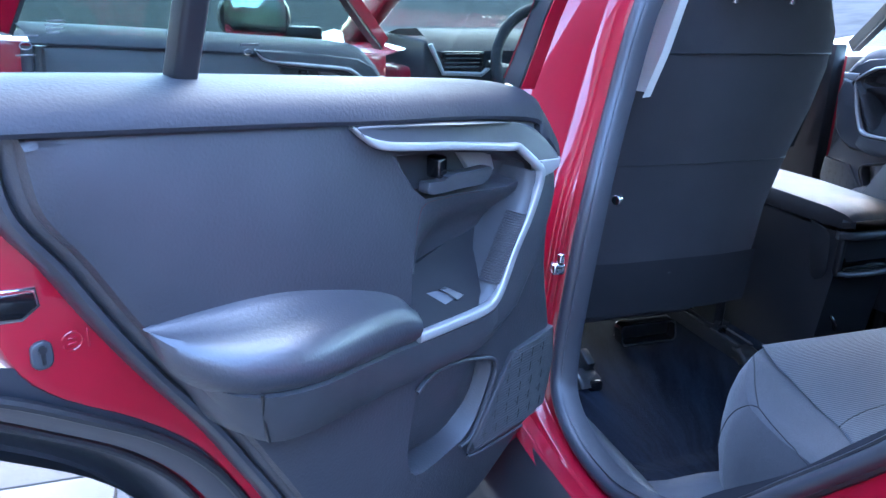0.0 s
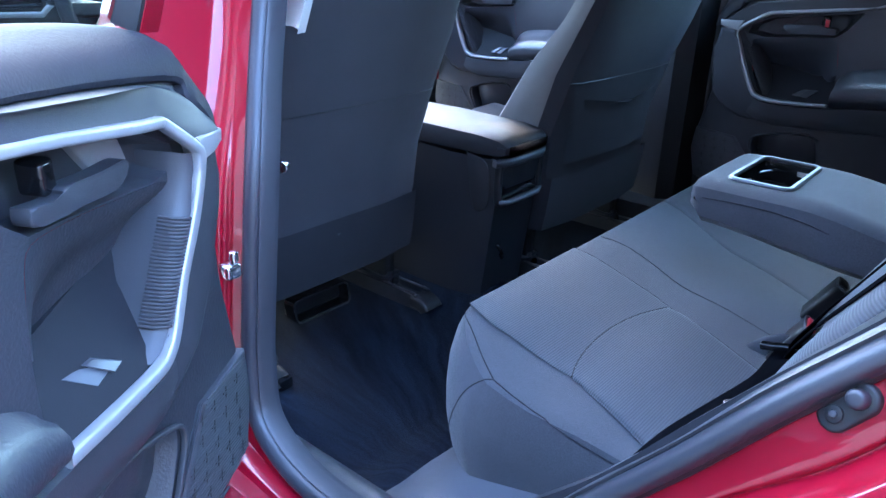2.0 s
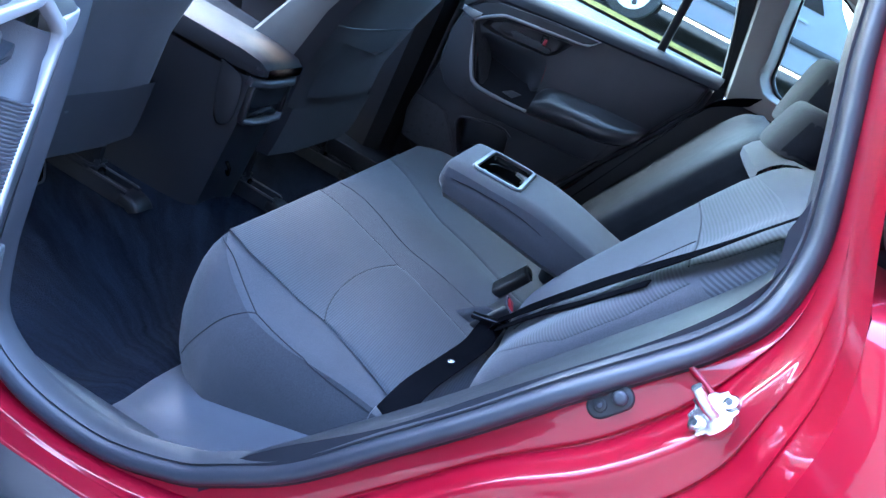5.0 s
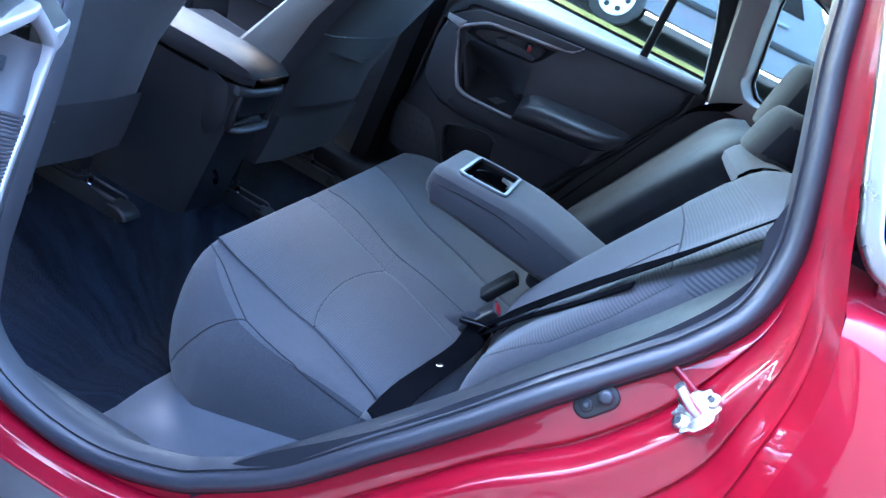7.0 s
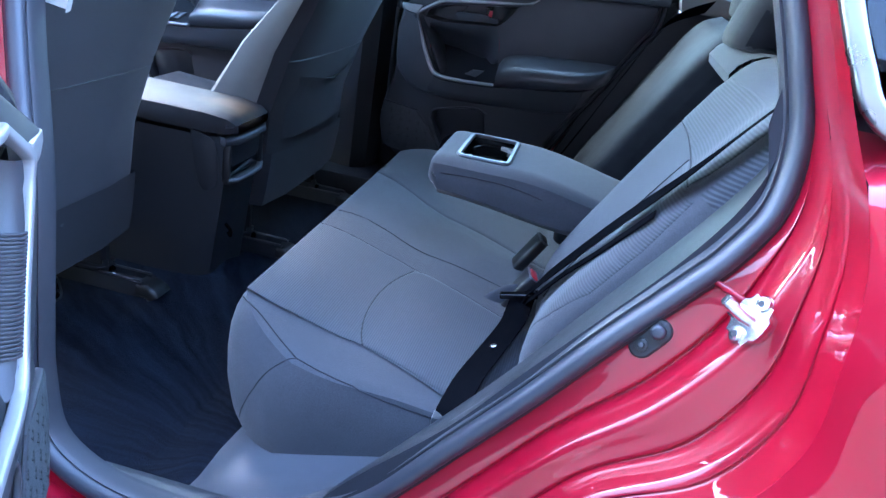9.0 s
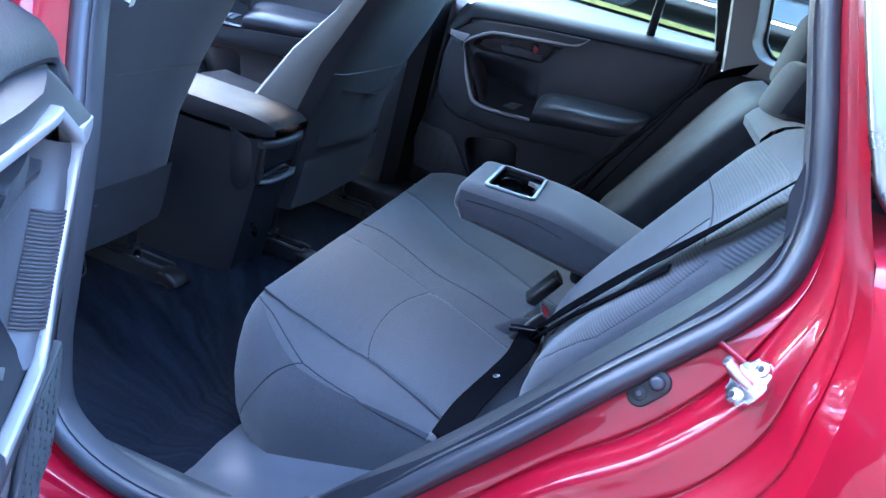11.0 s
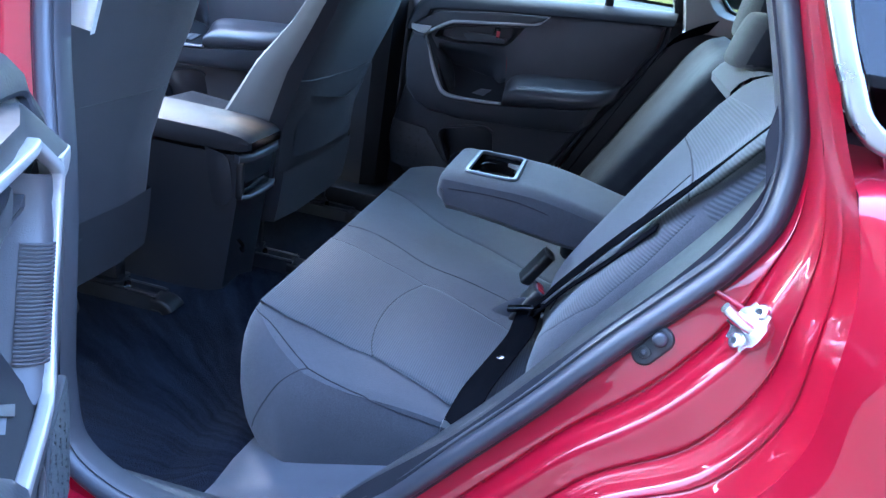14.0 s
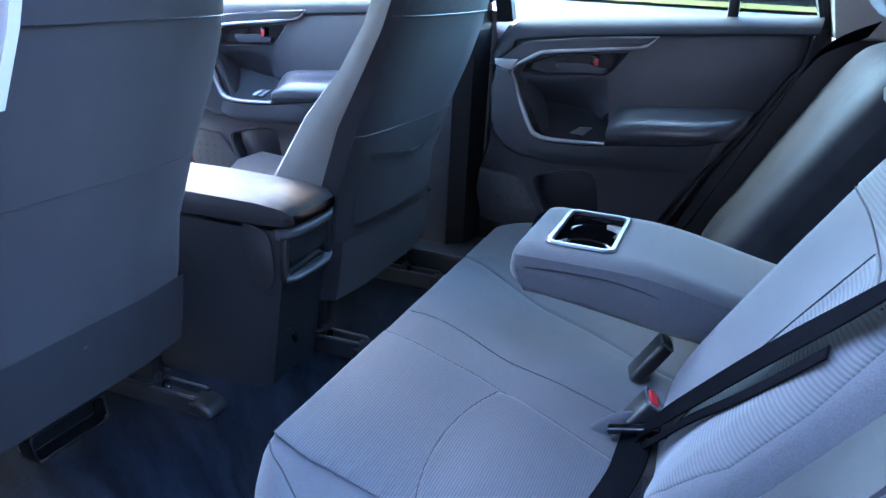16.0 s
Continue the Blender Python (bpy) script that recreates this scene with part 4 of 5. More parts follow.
    part("handle_cup", slab(U([(.232, .990), (.19, .985), (.168, .978), (.160, .958), (.176, .949), (.205, .957)]), lambda a, b, d: (a, .172 + .05 * (.2 - a + dx) + d, b), .008, .002), SILVER if near else TRIM, root)
    # padded armrest
    top_l = [(.672, .200, .906), (.64, .200, .907), (.58, .200, .905), (.49, .200, .899), (.40, .200, .890), (.365, .202, .876), (.350, .206, .852)]
    bot_l = [(.668, .203, .900), (.655, .228, .870), (.615, .258, .846), (.55, .270, .832), (.46, .262, .818), (.39, .250, .806), (.352, .244, .800)]
    TA, TB = spline(top_l, 6), spline(bot_l, 6)
    ar = []
    for q0, q1 in zip(TA, TB):
        row = []
        for s, out in ((0, -.004), (.03, .0005), (.12, .003), (.3, .009), (.5, .014), (.7, .016), (.85, .012), (.95, .004), (1.0, -.008), (1.0, -.02)):
            v = q0.lerp(q1, s)
            out *= min(1.0, (q1 - q0).length / .06)
            row.append(Vector((v.x + dx, v.y + out, v.z + (out if s > .4 else 0) * .6)))
        ar.append(row)
    part("armrest", loft(ar), ARM, root, "soft padded grey armrest")
    base_t = [(.652, .199, .880), (.642, .222, .856), (.61, .253, .836), (.55, .263, .822), (.46, .256, .809), (.39, .246, .798), (.30, .238, .787), (.21, .236, .784), (.175, .230, .79)]
    base_b = [(.636, .197, .855), (.622, .210, .822), (.60, .225, .785), (.56, .240, .762), (.46, .240, .750), (.39, .238, .745), (.30, .234, .738), (.215, .230, .735), (.16, .226, .752)]
    bs = [[q0 + Vector((dx, -.01, .006)), q0 + Vector((dx, 0, 0)), q0.lerp(q1, .5) + Vector((dx, .002, 0)), q1 + Vector((dx, .0, .004)), q1 + Vector((dx, -.004, -.002)), q1 + Vector((dx, -.05, -.012))] for q0, q1 in zip(spline(base_t, 6), spline(base_b, 6))]
    part("armrest_base", loft(bs), TRIM, root, "grey plastic armrest base")
    part("base_joint", sweep([Vector((.597 + dx, .259, .836)), Vector((.590 + dx, .246, .806)), Vector((.578 + dx, .236, .768))], rounded(.003, .004, .001, 2), (0, 1, 0)), BLACK, root)
    # switch plate and switch
    part("switch_plate", slab(U([(.350, .862), (.36, .84), (.352, .788), (.20, .788), (.168, .80), (.14, .845), (.132, .888), (.185, .875), (.235, .865), (.295, .853), (.33, .860)]), lambda a, b, d: (a, .150 + (.865 - b) * .85 + d, b), .02, .002), MATTE, root)
    sw = part("window_switch", slab(U([(.310, .824), (.277, .822), (.257, .808), (.290, .805)]), lambda a, b, d: (a, .1555 + (.865 - b) * .85 + d, b), .008, .002), SILL, root, "window switch in a black plate")
    part("switch_rocker", slab(U([(.289, .823), (.277, .8225), (.257, .809), (.271, .807)]), lambda a, b, d: (a, .1610 + (.865 - b) * .85 + d, b), .004, .001), DULL_SILVER, sw)
    # bottle pocket and loudspeaker grille
    part("bottle_pocket", loft([[Vector((a + dx, d0, b)) for a, b, d0 in ((.342, z, d1 - .03), (.30, z, d1), (.25, z, d1 + .006), (.21, z, d1 + .002), (.185 + .4 * max(0, .66 - z), z, d1 - .02))] for z, d1 in ((.708, .192), (.69, .194), (.65, .186), (.60, .166), (.575, .150))]), TRIM_SOFT, root, "bulging bottle pocket liner")
    part("pocket_rim", sweep([Vector((a + dx, .206, b)) for a, b in along([(.34, .705), (.30, .718), (.20, .696), (.176, .675), (.187, .64), (.222, .582), (.25, .573)], 4)], rounded(.005, .007, .002), (0, 1, 0)), TRIM, root)
    gr = [(.03, .69), (.135, .68), (.165, .64), (.225, .567), (.218, .549), (.10, .545), (.042, .556), (.024, .63)]
    grille = part("speaker_grille", slab(U(gr), to(.208), .012, .004), TRIM, root, "dark grey speaker grille with cross pattern")
    for a in range(6):
        for b in range(5):
            x, z = .058 + .028 * a + .004 * (b % 2), .57 + .024 * b
            if z > .69 - max(0, (x - .13)) * 1.1 or x > .20 - (.0 if z < .6 else (z - .6) * .7):
                continue
            part("grille_cross", sweep([Vector((x + dx - .007, .2082, z - .001)), Vector((x + dx + .007, .2082, z + .001))], rounded(.0022, .0018, .0008, 2), (0, 1, 0)), BLACK, grille)
            part("grille_cross", sweep([Vector((x + dx - .001, .2082, z + .007)), Vector((x + dx + .001, .2082, z - .007))], rounded(.0022, .0018, .0008, 2), (0, 1, 0)), BLACK, grille)
    for k in range(30):
        z = .552 + .0045 * k
        a0, a1 = .034 + .02 * ss(.62, .55, z), (.222 - (z - .56) * .72 if z < .64 else .165 - (z - .64) * .75)
        part("grille_slat", sweep([Vector((a0 + dx, .2081, z)), Vector((a1 + dx - .006, .2081, z))], rounded(.0016, .0012, .0005, 1), (0, 1, 0)), TRIM, grille)
    part("grille_rim", tube([Vector((a + dx, .207, b)) for a, b in along([(.135, .683), (.168, .642), (.228, .568), (.222, .546), (.10, .541)], 4)], .0022, 6), TRIM, root)
    if rear and near:
        # latch, child lock and embossed mark on the painted edge
        part("latch", slab([(.731, .946), (.775, .952), (.781, .924), (.745, .918), (.729, .928)], to(.1475), .006, .003), CHROME, root, "door latch with a bright rim")
        part("latch_mouth", slab([(.7345, .942), (.771, .947), (.776, .928), (.746, .9225), (.733, .9305)], to(.1495), .004, .001), GLOSS, root)
        lock = part("child_lock", slab([(.735 + p[0], .885 + p[1]) for p in rounded(.018, .026, .008)], to(.149), .006, .002), TRIM, root, "grey child lock plate")
        part("key_slot", slab([(.735 + p[0], .883 + p[1]) for p in rounded(.0035, .013, .0016)], to(.1505), .003, .0005), BLACK, lock)
        part("key_hole", disc((.735, .147, .891), .0034, .0045, (0, 1, 0), 14), BLACK, lock)
        part("embossed_ring", tube([Vector((.709 + .0085 * math.cos(radians(q)), .1452, .889 + .0085 * math.sin(radians(q)))) for q in range(20, 341, 16)], .0011, 6), PAINT, root, "ring embossed in the red paint")
        for q in (-.003, .002):
            part("embossed_bar", box(.705, .713, .1445, .1462, .8885 + q, .8905 + q, .0006, 1), PAINT, root)
        part("embossed_bar", box(.6945, .6965, .1445, .1462, .879, .897, .0006, 1), PAINT, root)
        # wheel-arch cladding and seals at the lower rear corner
        c0 = [(.80, .875), (.765, .865), (.70, .82), (.63, .765), (.575, .70), (.52, .60), (.46, .50), (.42, .43)]
        cc = along([(.83, .893)] + c0, 4)
        def band(us):
            return loft([[Vector((a + u, d, b - w)) for u, d, w in us] for a, b in cc])
        part("arch_seal", band(((-.012, .140, -.012), (.002, .136, .006), (.012, .126, .018), (.020, .112, .026), (.022, .104, .034))), SEAL, root, "black rubber arch seal")
        part("seal_bead", tube([Vector((a + .006, .139, b - .012)) for a, b in cc], .0055, 8, False, (0, 1, 0)), RUBBER, root)
        part("seal_bead", tube([Vector((a + .0275, .093, b - .040)) for a, b in cc], .0045, 8, False, (0, 1, 0)), RUBBER, root)
        part("arch_edge", band(((.020, .106, .030), (.022, .094, .034), (.025, .084, .038))), PAINT, root)
        part("arch_seal_outer", band(((.024, .088, .036), (.028, .090, .040), (.031, .078, .045), (.034, .062, .050))), SEAL, root)
        part("arch_cladding", band(((.033, .066, .048), (.037, .046, .054), (.043, .012, .064), (.047, -.004, .074), (.050, -.010, .084), (.048, -.008, .092), (.040, .03, .095))), TRIM, root, "dark grey wheel arch cladding on the door")
    if rear and near:
        # the trim leans back towards the hinge
        for ob in root.children_recursive:
            kind = ob.name.split(".")[0]
            if kind in ("silver_trim", "silver_tab", "brow", "grab_handle", "grip_rib", "grip_back"):
                continue
            for v in ob.data.vertices:
                x, y, z = v.co
                if kind in ("armrest", "armrest_base", "base_joint"):
                    k = ss(.58, .36, x)
                    v.co = (x - .007 * k, y - .031 * k * ss(.12, .19, y), z - .012 * k)
                else:
                    k = (.020 + .008 * ss(.99, 1.02, z)) * ss(.42, .25, x) * ss(.13, .18, y)
                    v.co = (x - 1.1 * k, y - k, z - .1 * k)
    root.matrix_world = m
    return root


OPEN = open_matrix(HINGE, 60.44)
door("rear_door", "open rear car door with grey trim and silver handle surround", OPEN, 0, True, True)
door("far_rear_door", "closed rear car door, dark grey inside with silver trim", MIRRORED, 0, True, False)
FH = Vector((-1.03, .0641, 0))
door("front_door", "open front car door seen through the rear door's glass", open_matrix(FH, 62), -1.03, False, True)
door("far_front_door", "closed front car door, dark grey inside with silver trim", MIRRORED, -.93, False, False)

# ---- rear bench ----
bench = thing("rear_bench", "dark grey cloth rear bench with ribbed inserts", "car seat")
def top_z(x):
    return .630 - .034 * ss(.19, .38, x) - .014 * ss(.42, .6, x)


def outline(x0, x1, y0, y1, r0, r1, n=10):
    """Front-left, front-right rounded; the back is straight. From back-left round to back-right."""
    o = [Vector((lerp(x1, x0 + r0, k / n), y0, 0)) for k in range(n)]
    o += [Vector((x0 + r0 - r0 * lerp(math.sin(radians(90 * k / n)), k / n, .55), y0 + r0 - r0 * lerp(math.cos(radians(90 * k / n)), 1 - k / n, .55), 0)) for k in range(n)]
    o += [Vector((x0, lerp(y0 + r0, y1 - r1, k / n), 0)) for k in range(n)]
    o += [Vector((x0 + r1 - r1 * lerp(math.cos(radians(90 * k / n)), 1 - k / n, .55), y1 - r1 + r1 * lerp(math.sin(radians(90 * k / n)), k / n, .55), 0)) for k in range(n)]
    o += [Vector((lerp(x0 + r1, x1, k / n), y1, 0)) for k in range(n + 1)]
    return o


def split(x, y):
    """Moves y so that the joint of the two cushions runs at a slant."""
    return y + (.143 - .53 * x) * math.exp(-((y - 1.11) / .13) ** 2)


def cushion(name, y0, y1, lab, left_open, right_open):
    """One seat cushion between y0 and y1; an open side slopes outwards as it goes down."""
    ro = lambda o: .13 if o else .004
    bot = outline(.150, .64, y0 - (.010 if left_open else 0), y1 + (.010 if right_open else 0), ro(left_open), ro(right_open))
    top = outline(.168, .64, y0, y1, ro(left_open), ro(right_open))
    rg = []
    for a, z in ((2.2, .375), (1.0, .41), (.2, .45), (-.15, .49), (-.2, .53), (-.05, .57), (.3, .600), (.7, .618), (.95, .626), (1.0, .628)):
        rg.append([Vector((lerp(p.x, q.x, a), lerp(p.y, q.y, a), lerp(z, z - .630 + top_z(q.x), ss(.5, .62, z)))) for p, q in zip(bot, top)])
    c = Vector((.42, (y0 + y1) / 2, 0))
    for s in (.02, .06, .15, .3, .5, .75, .95, 1.0):
        r = []
        for q in top:
            p = q.lerp(Vector((max(q.x, lerp(q.x, .45, .8)), c.y, 0)), s)
            r.append(Vector((p.x, p.y, top_z(p.x) + .004 * ss(0, .3, s))))
        rg.append(r)
    rg = [[Vector((v.x, split(v.x, v.y), v.z)) for v in r] for r in rg]
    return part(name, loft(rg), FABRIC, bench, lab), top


left_c, tl = cushion("left_cushion", .352, 1.1097, "plain dark grey cloth cushion with ribbed insert", True, False)
right_c, trr = cushion("right_cushion", 1.1103, WIDTH - .352, "plain dark grey cloth cushion", False, True)


def patch(outline2, lift, surf):
    """A thin raised panel lying on a surface given by surf(a, b)."""
    bm = bmesh.new()
    n = len(outline2)
    cx, cy = sum(p[0] for p in outline2) / n, sum(p[1] for p in outline2) / n
    prev = None
    for s, h in ((1.0, -.0006), (.997, lift * .3), (.988, lift * .8), (.97, lift), (.92, lift), (.86, lift), (.8, lift), (.73, lift), (.66, lift), (.58, lift), (.5, lift), (.42, lift), (.34, lift), (.26, lift), (.18, lift), (.1, lift)):
        ring = []
        for a, b in outline2:
            p, q = lerp(cx, a, s), lerp(cy, b, s)
            v = surf(p, q, h)
            ring.append(bm.verts.new(v))
        if prev:
            for i in range(n):
                bm.faces.new((prev[i], prev[(i + 1) % n], ring[(i + 1) % n], ring[i]))
        prev = ring
    bm.faces.new(prev)
    return bm


def on_cushion(a, b, h):
    return Vector((a, b, top_z(a) + .0055 + h))


cush_bm = bmesh.new()
cush_bm.from_mesh(left_c.data)
cush_tree = BVHTree.FromBMesh(cush_bm)


def hug(pts, n=6, lift=.0):
    """A soft line through the points, drawn onto the left cushion."""
    out = []
    for p in spline(pts, n):
        q, nn, _, _ = cush_tree.find_nearest(p)
        out.append(q + (nn if nn.z > 0 or nn.y < 0 else -nn) * lift)
    return out


arc = along([(.369, .450), (.356, .487), (.346, .542), (.3445, .612), (.3545, .68), (.375, .736)], 5)
front_edge = [(.170, .476), (.222, .4545), (.263, .4525), (.333, .4505), (.369, .4495), (.425, .424), (.48, .400), (.525, .380), (.60, .36)]
inner_edge = [(.172, .779), (.257, .767), (.336, .760), (.386, .738), (.457, .707), (.543, .668), (.60, .645)]
whole = along(front_edge, 3) + list(reversed(along(inner_edge, 3))) + [(lerp(.172, .170, k / 8), lerp(.779, .476, k / 8)) for k in range(1, 8)]
rear_out = arc + along([(.375, .736), (.40, .733), (.457, .705), (.543, .666), (.60, .643)], 3)[1:] + dense([(.60, .643), (.60, .362)], 6)[1:6] + along([(.60, .362), (.525, .382), (.48, .402), (.425, .426), (.372, .449)], 3)[:-1]
part("ribbed_insert", patch(whole, .0008, on_cushion), RIB, left_c, "ribbed blue-grey insert cloth")
part("ribbed_rear_insert", patch(rear_out, .0024, on_cushion), RIB, left_c, "ribbed blue-grey insert cloth")
part("arc_seam", tube([on_cushion(a, b, .0012) for a, b in arc], .0013, 6), HEM, left_c)
part("insert_seam", tube([on_cushion(a, b, .0002) for a, b in along(inner_edge, 4)], .0006, 6), HEM, left_c)
part("cushion_seam", tube(hug([(.175, .874, .63), (.278, .859, .619), (.363, .831, .601), (.492, .792, .595), (.56, .772, .59)], 6, .0003), .0008, 6), HEM, left_c)
corner = (.3004, .3640, .6085)
part("corner_seam", tube(hug([(.163, .478, .618), (.188, .447, .627), (.215, .425, .6284), (.26, .390, .620), corner], 6, .0003), .0011, 6), HEM, left_c)
part("side_seam", tube(hug([corner, (.333, .3605, .602), (.369, .357, .596), (.43, .351, .588), (.4775, .350, .583), (.54, .349, .577)], 6, .0003), .0011, 6), HEM, left_c)
part("front_seam", tube(hug([corner, (.2875, .3556, .6066), (.264, .355, .583), (.2417, .360, .544), (.2212, .374, .50), (.207, .394, .46)], 6, .0003), .0009, 6), HEM, left_c)
flap = part("buckle_flap", loft([[Vector((.536 + .022 * k * math.cos(a) + z * .8, .722 + .007 * k * math.sin(a), .597 + z)) for a in [2 * math.pi * q / 16 for q in range(16)]] for z, k in ((-.02, 1.0), (.005, 1.0), (.020, .8), (.030, .5), (.034, .15))], True, False, True), FABRIC, left_c, "dark cloth flap beside the buckle")

# backrests
B0, BS = Vector((.575, 0, .60)), .56
def back_at(y, z, out=0.0):
    """A point of the backrest's front at height z; out is forward of it."""
    n = Vector((-1, 0, BS)).normalized()
    return Vector((B0.x + (z - B0.z) * BS, y, z)) + n * out


BACK_Z = ((0.54, -0.073), (0.58, -0.058), (0.6, -0.043), (0.63, -0.017), (0.66, -0.001), (0.7, 0.007), (0.75, 0.009), (0.85, 0.009), (0.95, 0.007), (1.03, 0.003), (1.07, -0.005), (1.09, -0.021), (1.1, -0.043))


def table(tab, x):
    for (a, u), (b, v) in zip(tab, tab[1:]):
        if a <= x <= b and b > a:
            return lerp(u, v, (x - a) / (b - a))
    return tab[-1][1]


NEAR_Y = ((.50, .40), (.62, .412), (.69, .412), (.74, .402), (.80, .388), (.905, .366), (.95, .357), (1.0, .338), (1.10, .318))


def near_edge(z):
    """The outer edge of an outboard backrest, which narrows towards the cushion."""
    return smooth(NEAR_Y, z)


def smooth(tab, x):
    """A table read with soft corners."""
    return sum(table(tab, min(tab[-1][0], max(tab[0][0], x + d))) * w for d, w in ((-.016, .2), (-.008, .2), (0, .2), (.008, .2), (.016, .2)))


FACE_Y = ((0.0, -.034), (.012, -.014), (.035, -.002), (.08, .007), (.15, .012), (.25, .010), (.36, .001), (.5, .0), (.8, .006), (.9, .006), (.96, -.002), (.988, -.018), (1.0, -.05))
FACE_FAR = tuple((1 - a, b) for a, b in reversed(FACE_Y))
Z_ROWS = [.54 + .02 * k for k in range(26)] + [1.055, 1.07, 1.08, 1.09, 1.095, 1.10]
S_COLS = [0, .006, .012, .025, .04, .07] + [.1 + .05 * k for k in range(17)] + [.93, .96, .975, .988, .994, 1.0]


def backrest(name, ya, yb, lab, cloth, face):
    rg = []
    for z in Z_ROWS:
        e = smooth(BACK_Z, z)
        row = [back_at(lerp(ya(z), yb(z), s), z, smooth(face, s) + e) for s in S_COLS]
        rg.append([back_at(ya(z), z, -.16)] + row + [back_at(yb(z), z, -.16)])
    return part(name, loft(rg), cloth, bench, lab)


fix = lambda v: (lambda z: v)
lb = backrest("left_backrest", near_edge, fix(.80), "plain grey cloth backrest", FABRIC, FACE_Y)
# Same seat as the left one; cabin shade sits in the cloth colour.
rb = backrest("right_backrest", fix(1.065), lambda z: WIDTH - near_edge(z), "backrest beside the far door, shade put into its cloth colour", FAR_SHADE, FACE_FAR)
# The cavity's shade is put into the colour of its lining.
part("armrest_recess", loft([[back_at(y, z, -.105) for y in (.795, .93, 1.068)] for z in (.55, .7, .85, 1.03)]), FABRIC_SHADE, bench, "recess that the armrest folds out of, shade painted in")
part("backrest_bridge", loft([[back_at(y, z, o + k) for z, o in ((1.028, -.11), (1.024, -.03), (1.028, -.006), (1.038, .004), (1.055, .003), (1.07, -.004), (1.085, -.018), (1.097, -.04), (1.10, -.08), (1.10, -.16))] for y, k in ((.788, .0), (.80, .001), (.83, .002), (.93, .002), (1.03, .002), (1.06, .001), (1.07, -.004))]), FABRIC, bench, "grey cloth bar over the armrest recess")
part("back_shell", loft([[back_at(y, z, -.14) for y in (.28, .6, .93, 1.3, WIDTH - .28)] for z in (.5, .8, 1.09)]), BLACK, bench)
back_bm = bmesh.new()
back_bm.from_mesh(lb.data)
back_tree = BVHTree.FromBMesh(back_bm)
def on_left(a, b, h):
    """A point on the left backrest's face, h above it."""
    n = Vector((-1, 0, BS)).normalized()
    q, _, _, _ = back_tree.ray_cast(back_at(a, b, .3), -n)
    return (q or back_at(a, b, .02)) + n * h
side_in = [(.27, .162, .462), (.33, .160, .482), (.365, .160, .512), (.40, .163, .552), (.45, .168, .612), (.542, .18, .702), (.612, .191, .789), (.673, .204, .862), (.731, .227, .926), (.775, .248, .988), (.795, .268, 1.043), (.785, .291, 1.10)]
part("side_trim", loft([[Vector(q) + Vector((-.004, -.012, -.04)), Vector(q) + Vector((.0, .0, -.004)), Vector(q) + Vector((.006, .014, 0)), Vector(q).lerp(back_at(near_edge(q[2]) + .03, q[2], -.012), .5) + Vector((-.004, 0, .004)), back_at(near_edge(q[2]) + .012, q[2], -.022), back_at(near_edge(q[2]) + .03, q[2], -.05)] for q in spline(side_in, 5)]), SIDE, bench, "smooth grey plastic side trim beside the backrest")
UPPER = [(.775, .957), (.66, .957), (.5575, .949), (.42, .940), (.40, .965), (.385, 1.0), (.375, 1.04), (.46, 1.045), (.60, 1.045), (.74, 1.035), (.78, 1.0)]
LOWER = [(.55, .944), (.385, .936), (.392, .86), (.412, .78), (.452, .71), (.488, .665), (.56, .655), (.61, .660), (.60, .74), (.575, .83), (.56, .90)]
for nm, o in (("ribbed_upper_panel", UPPER), ("ribbed_lower_panel", LOWER)):
    ob = part(nm, patch(dense(o, 4), .0012, on_left), RIB_BACK, lb, "ribbed grey backrest cloth")
part("panel_seam", tube([on_left(a, b, .0008) for a, b in along([(.775, .955), (.66, .955), (.5575, .947), (.42, .938)], 6)], .0011, 6), HEM, lb)
part("panel_seam", tube([on_left(a, b, .0008) for a, b in along([(.555, .944), (.565, .90), (.58, .83), (.603, .74), (.613, .67)], 6)], .0008, 6), HEM, lb)


def bolster(z0, z1, s0, s1, name, cloth, lab):
    """A cloth strip round the outer edge of the left backrest."""
    rg = []
    for k in range(15):
        z = lerp(z0, z1, k / 14)
        e, ya = smooth(BACK_Z, z), near_edge(z)
        rg.append([back_at(lerp(ya, .80, s) - .0016, z, smooth(FACE_Y, s) + e + .0012) for s in [lerp(s0, s1, j / 10) for j in range(11)]])
    return part(name, loft(rg), cloth, lb, lab)


bolster(.945, 1.075, .002, .06, "ribbed_bolster", RIB_SIDE, "ribbed light grey bolster edge")


def headrest(y, z, w, h, x0, tilt):
    """A padded headrest, front face at x0 over its foot, leaning back by tilt, with shade painted on its sides."""
    rg = []
    for b, k in ((-.02, .86), (.03, .94), (.12, .98), (.35, 1.0), (.6, 1.0), (.78, .985), (.9, .94), (.97, .86), (1.0, .72)):
        ring = spline([Vector((a, t, 0)) for a, t in ((-.5, .03), (-.46, -.012), (-.3, -.036), (0, -.042), (.3, -.036), (.46, -.012), (.5, .03), (.42, .07), (0, .08), (-.42, .07))], 4, True)
        rg.append([Vector((x0 + .042 + h * b * tilt + v.y * k, y + w * v.x * k, z + h * b)) for v in ring])
    # Darker than the bench cloth: shade under the roof is in the colour.
    hr = part("headrest", loft(rg, True, False, True), HEM, bench, "grey cloth headrest darkened for shade, most at its sides")
    # Added near-black skins imitate the shaded sides; the cloth has no such panels.
    for side in (-1, 1):
        rows = []
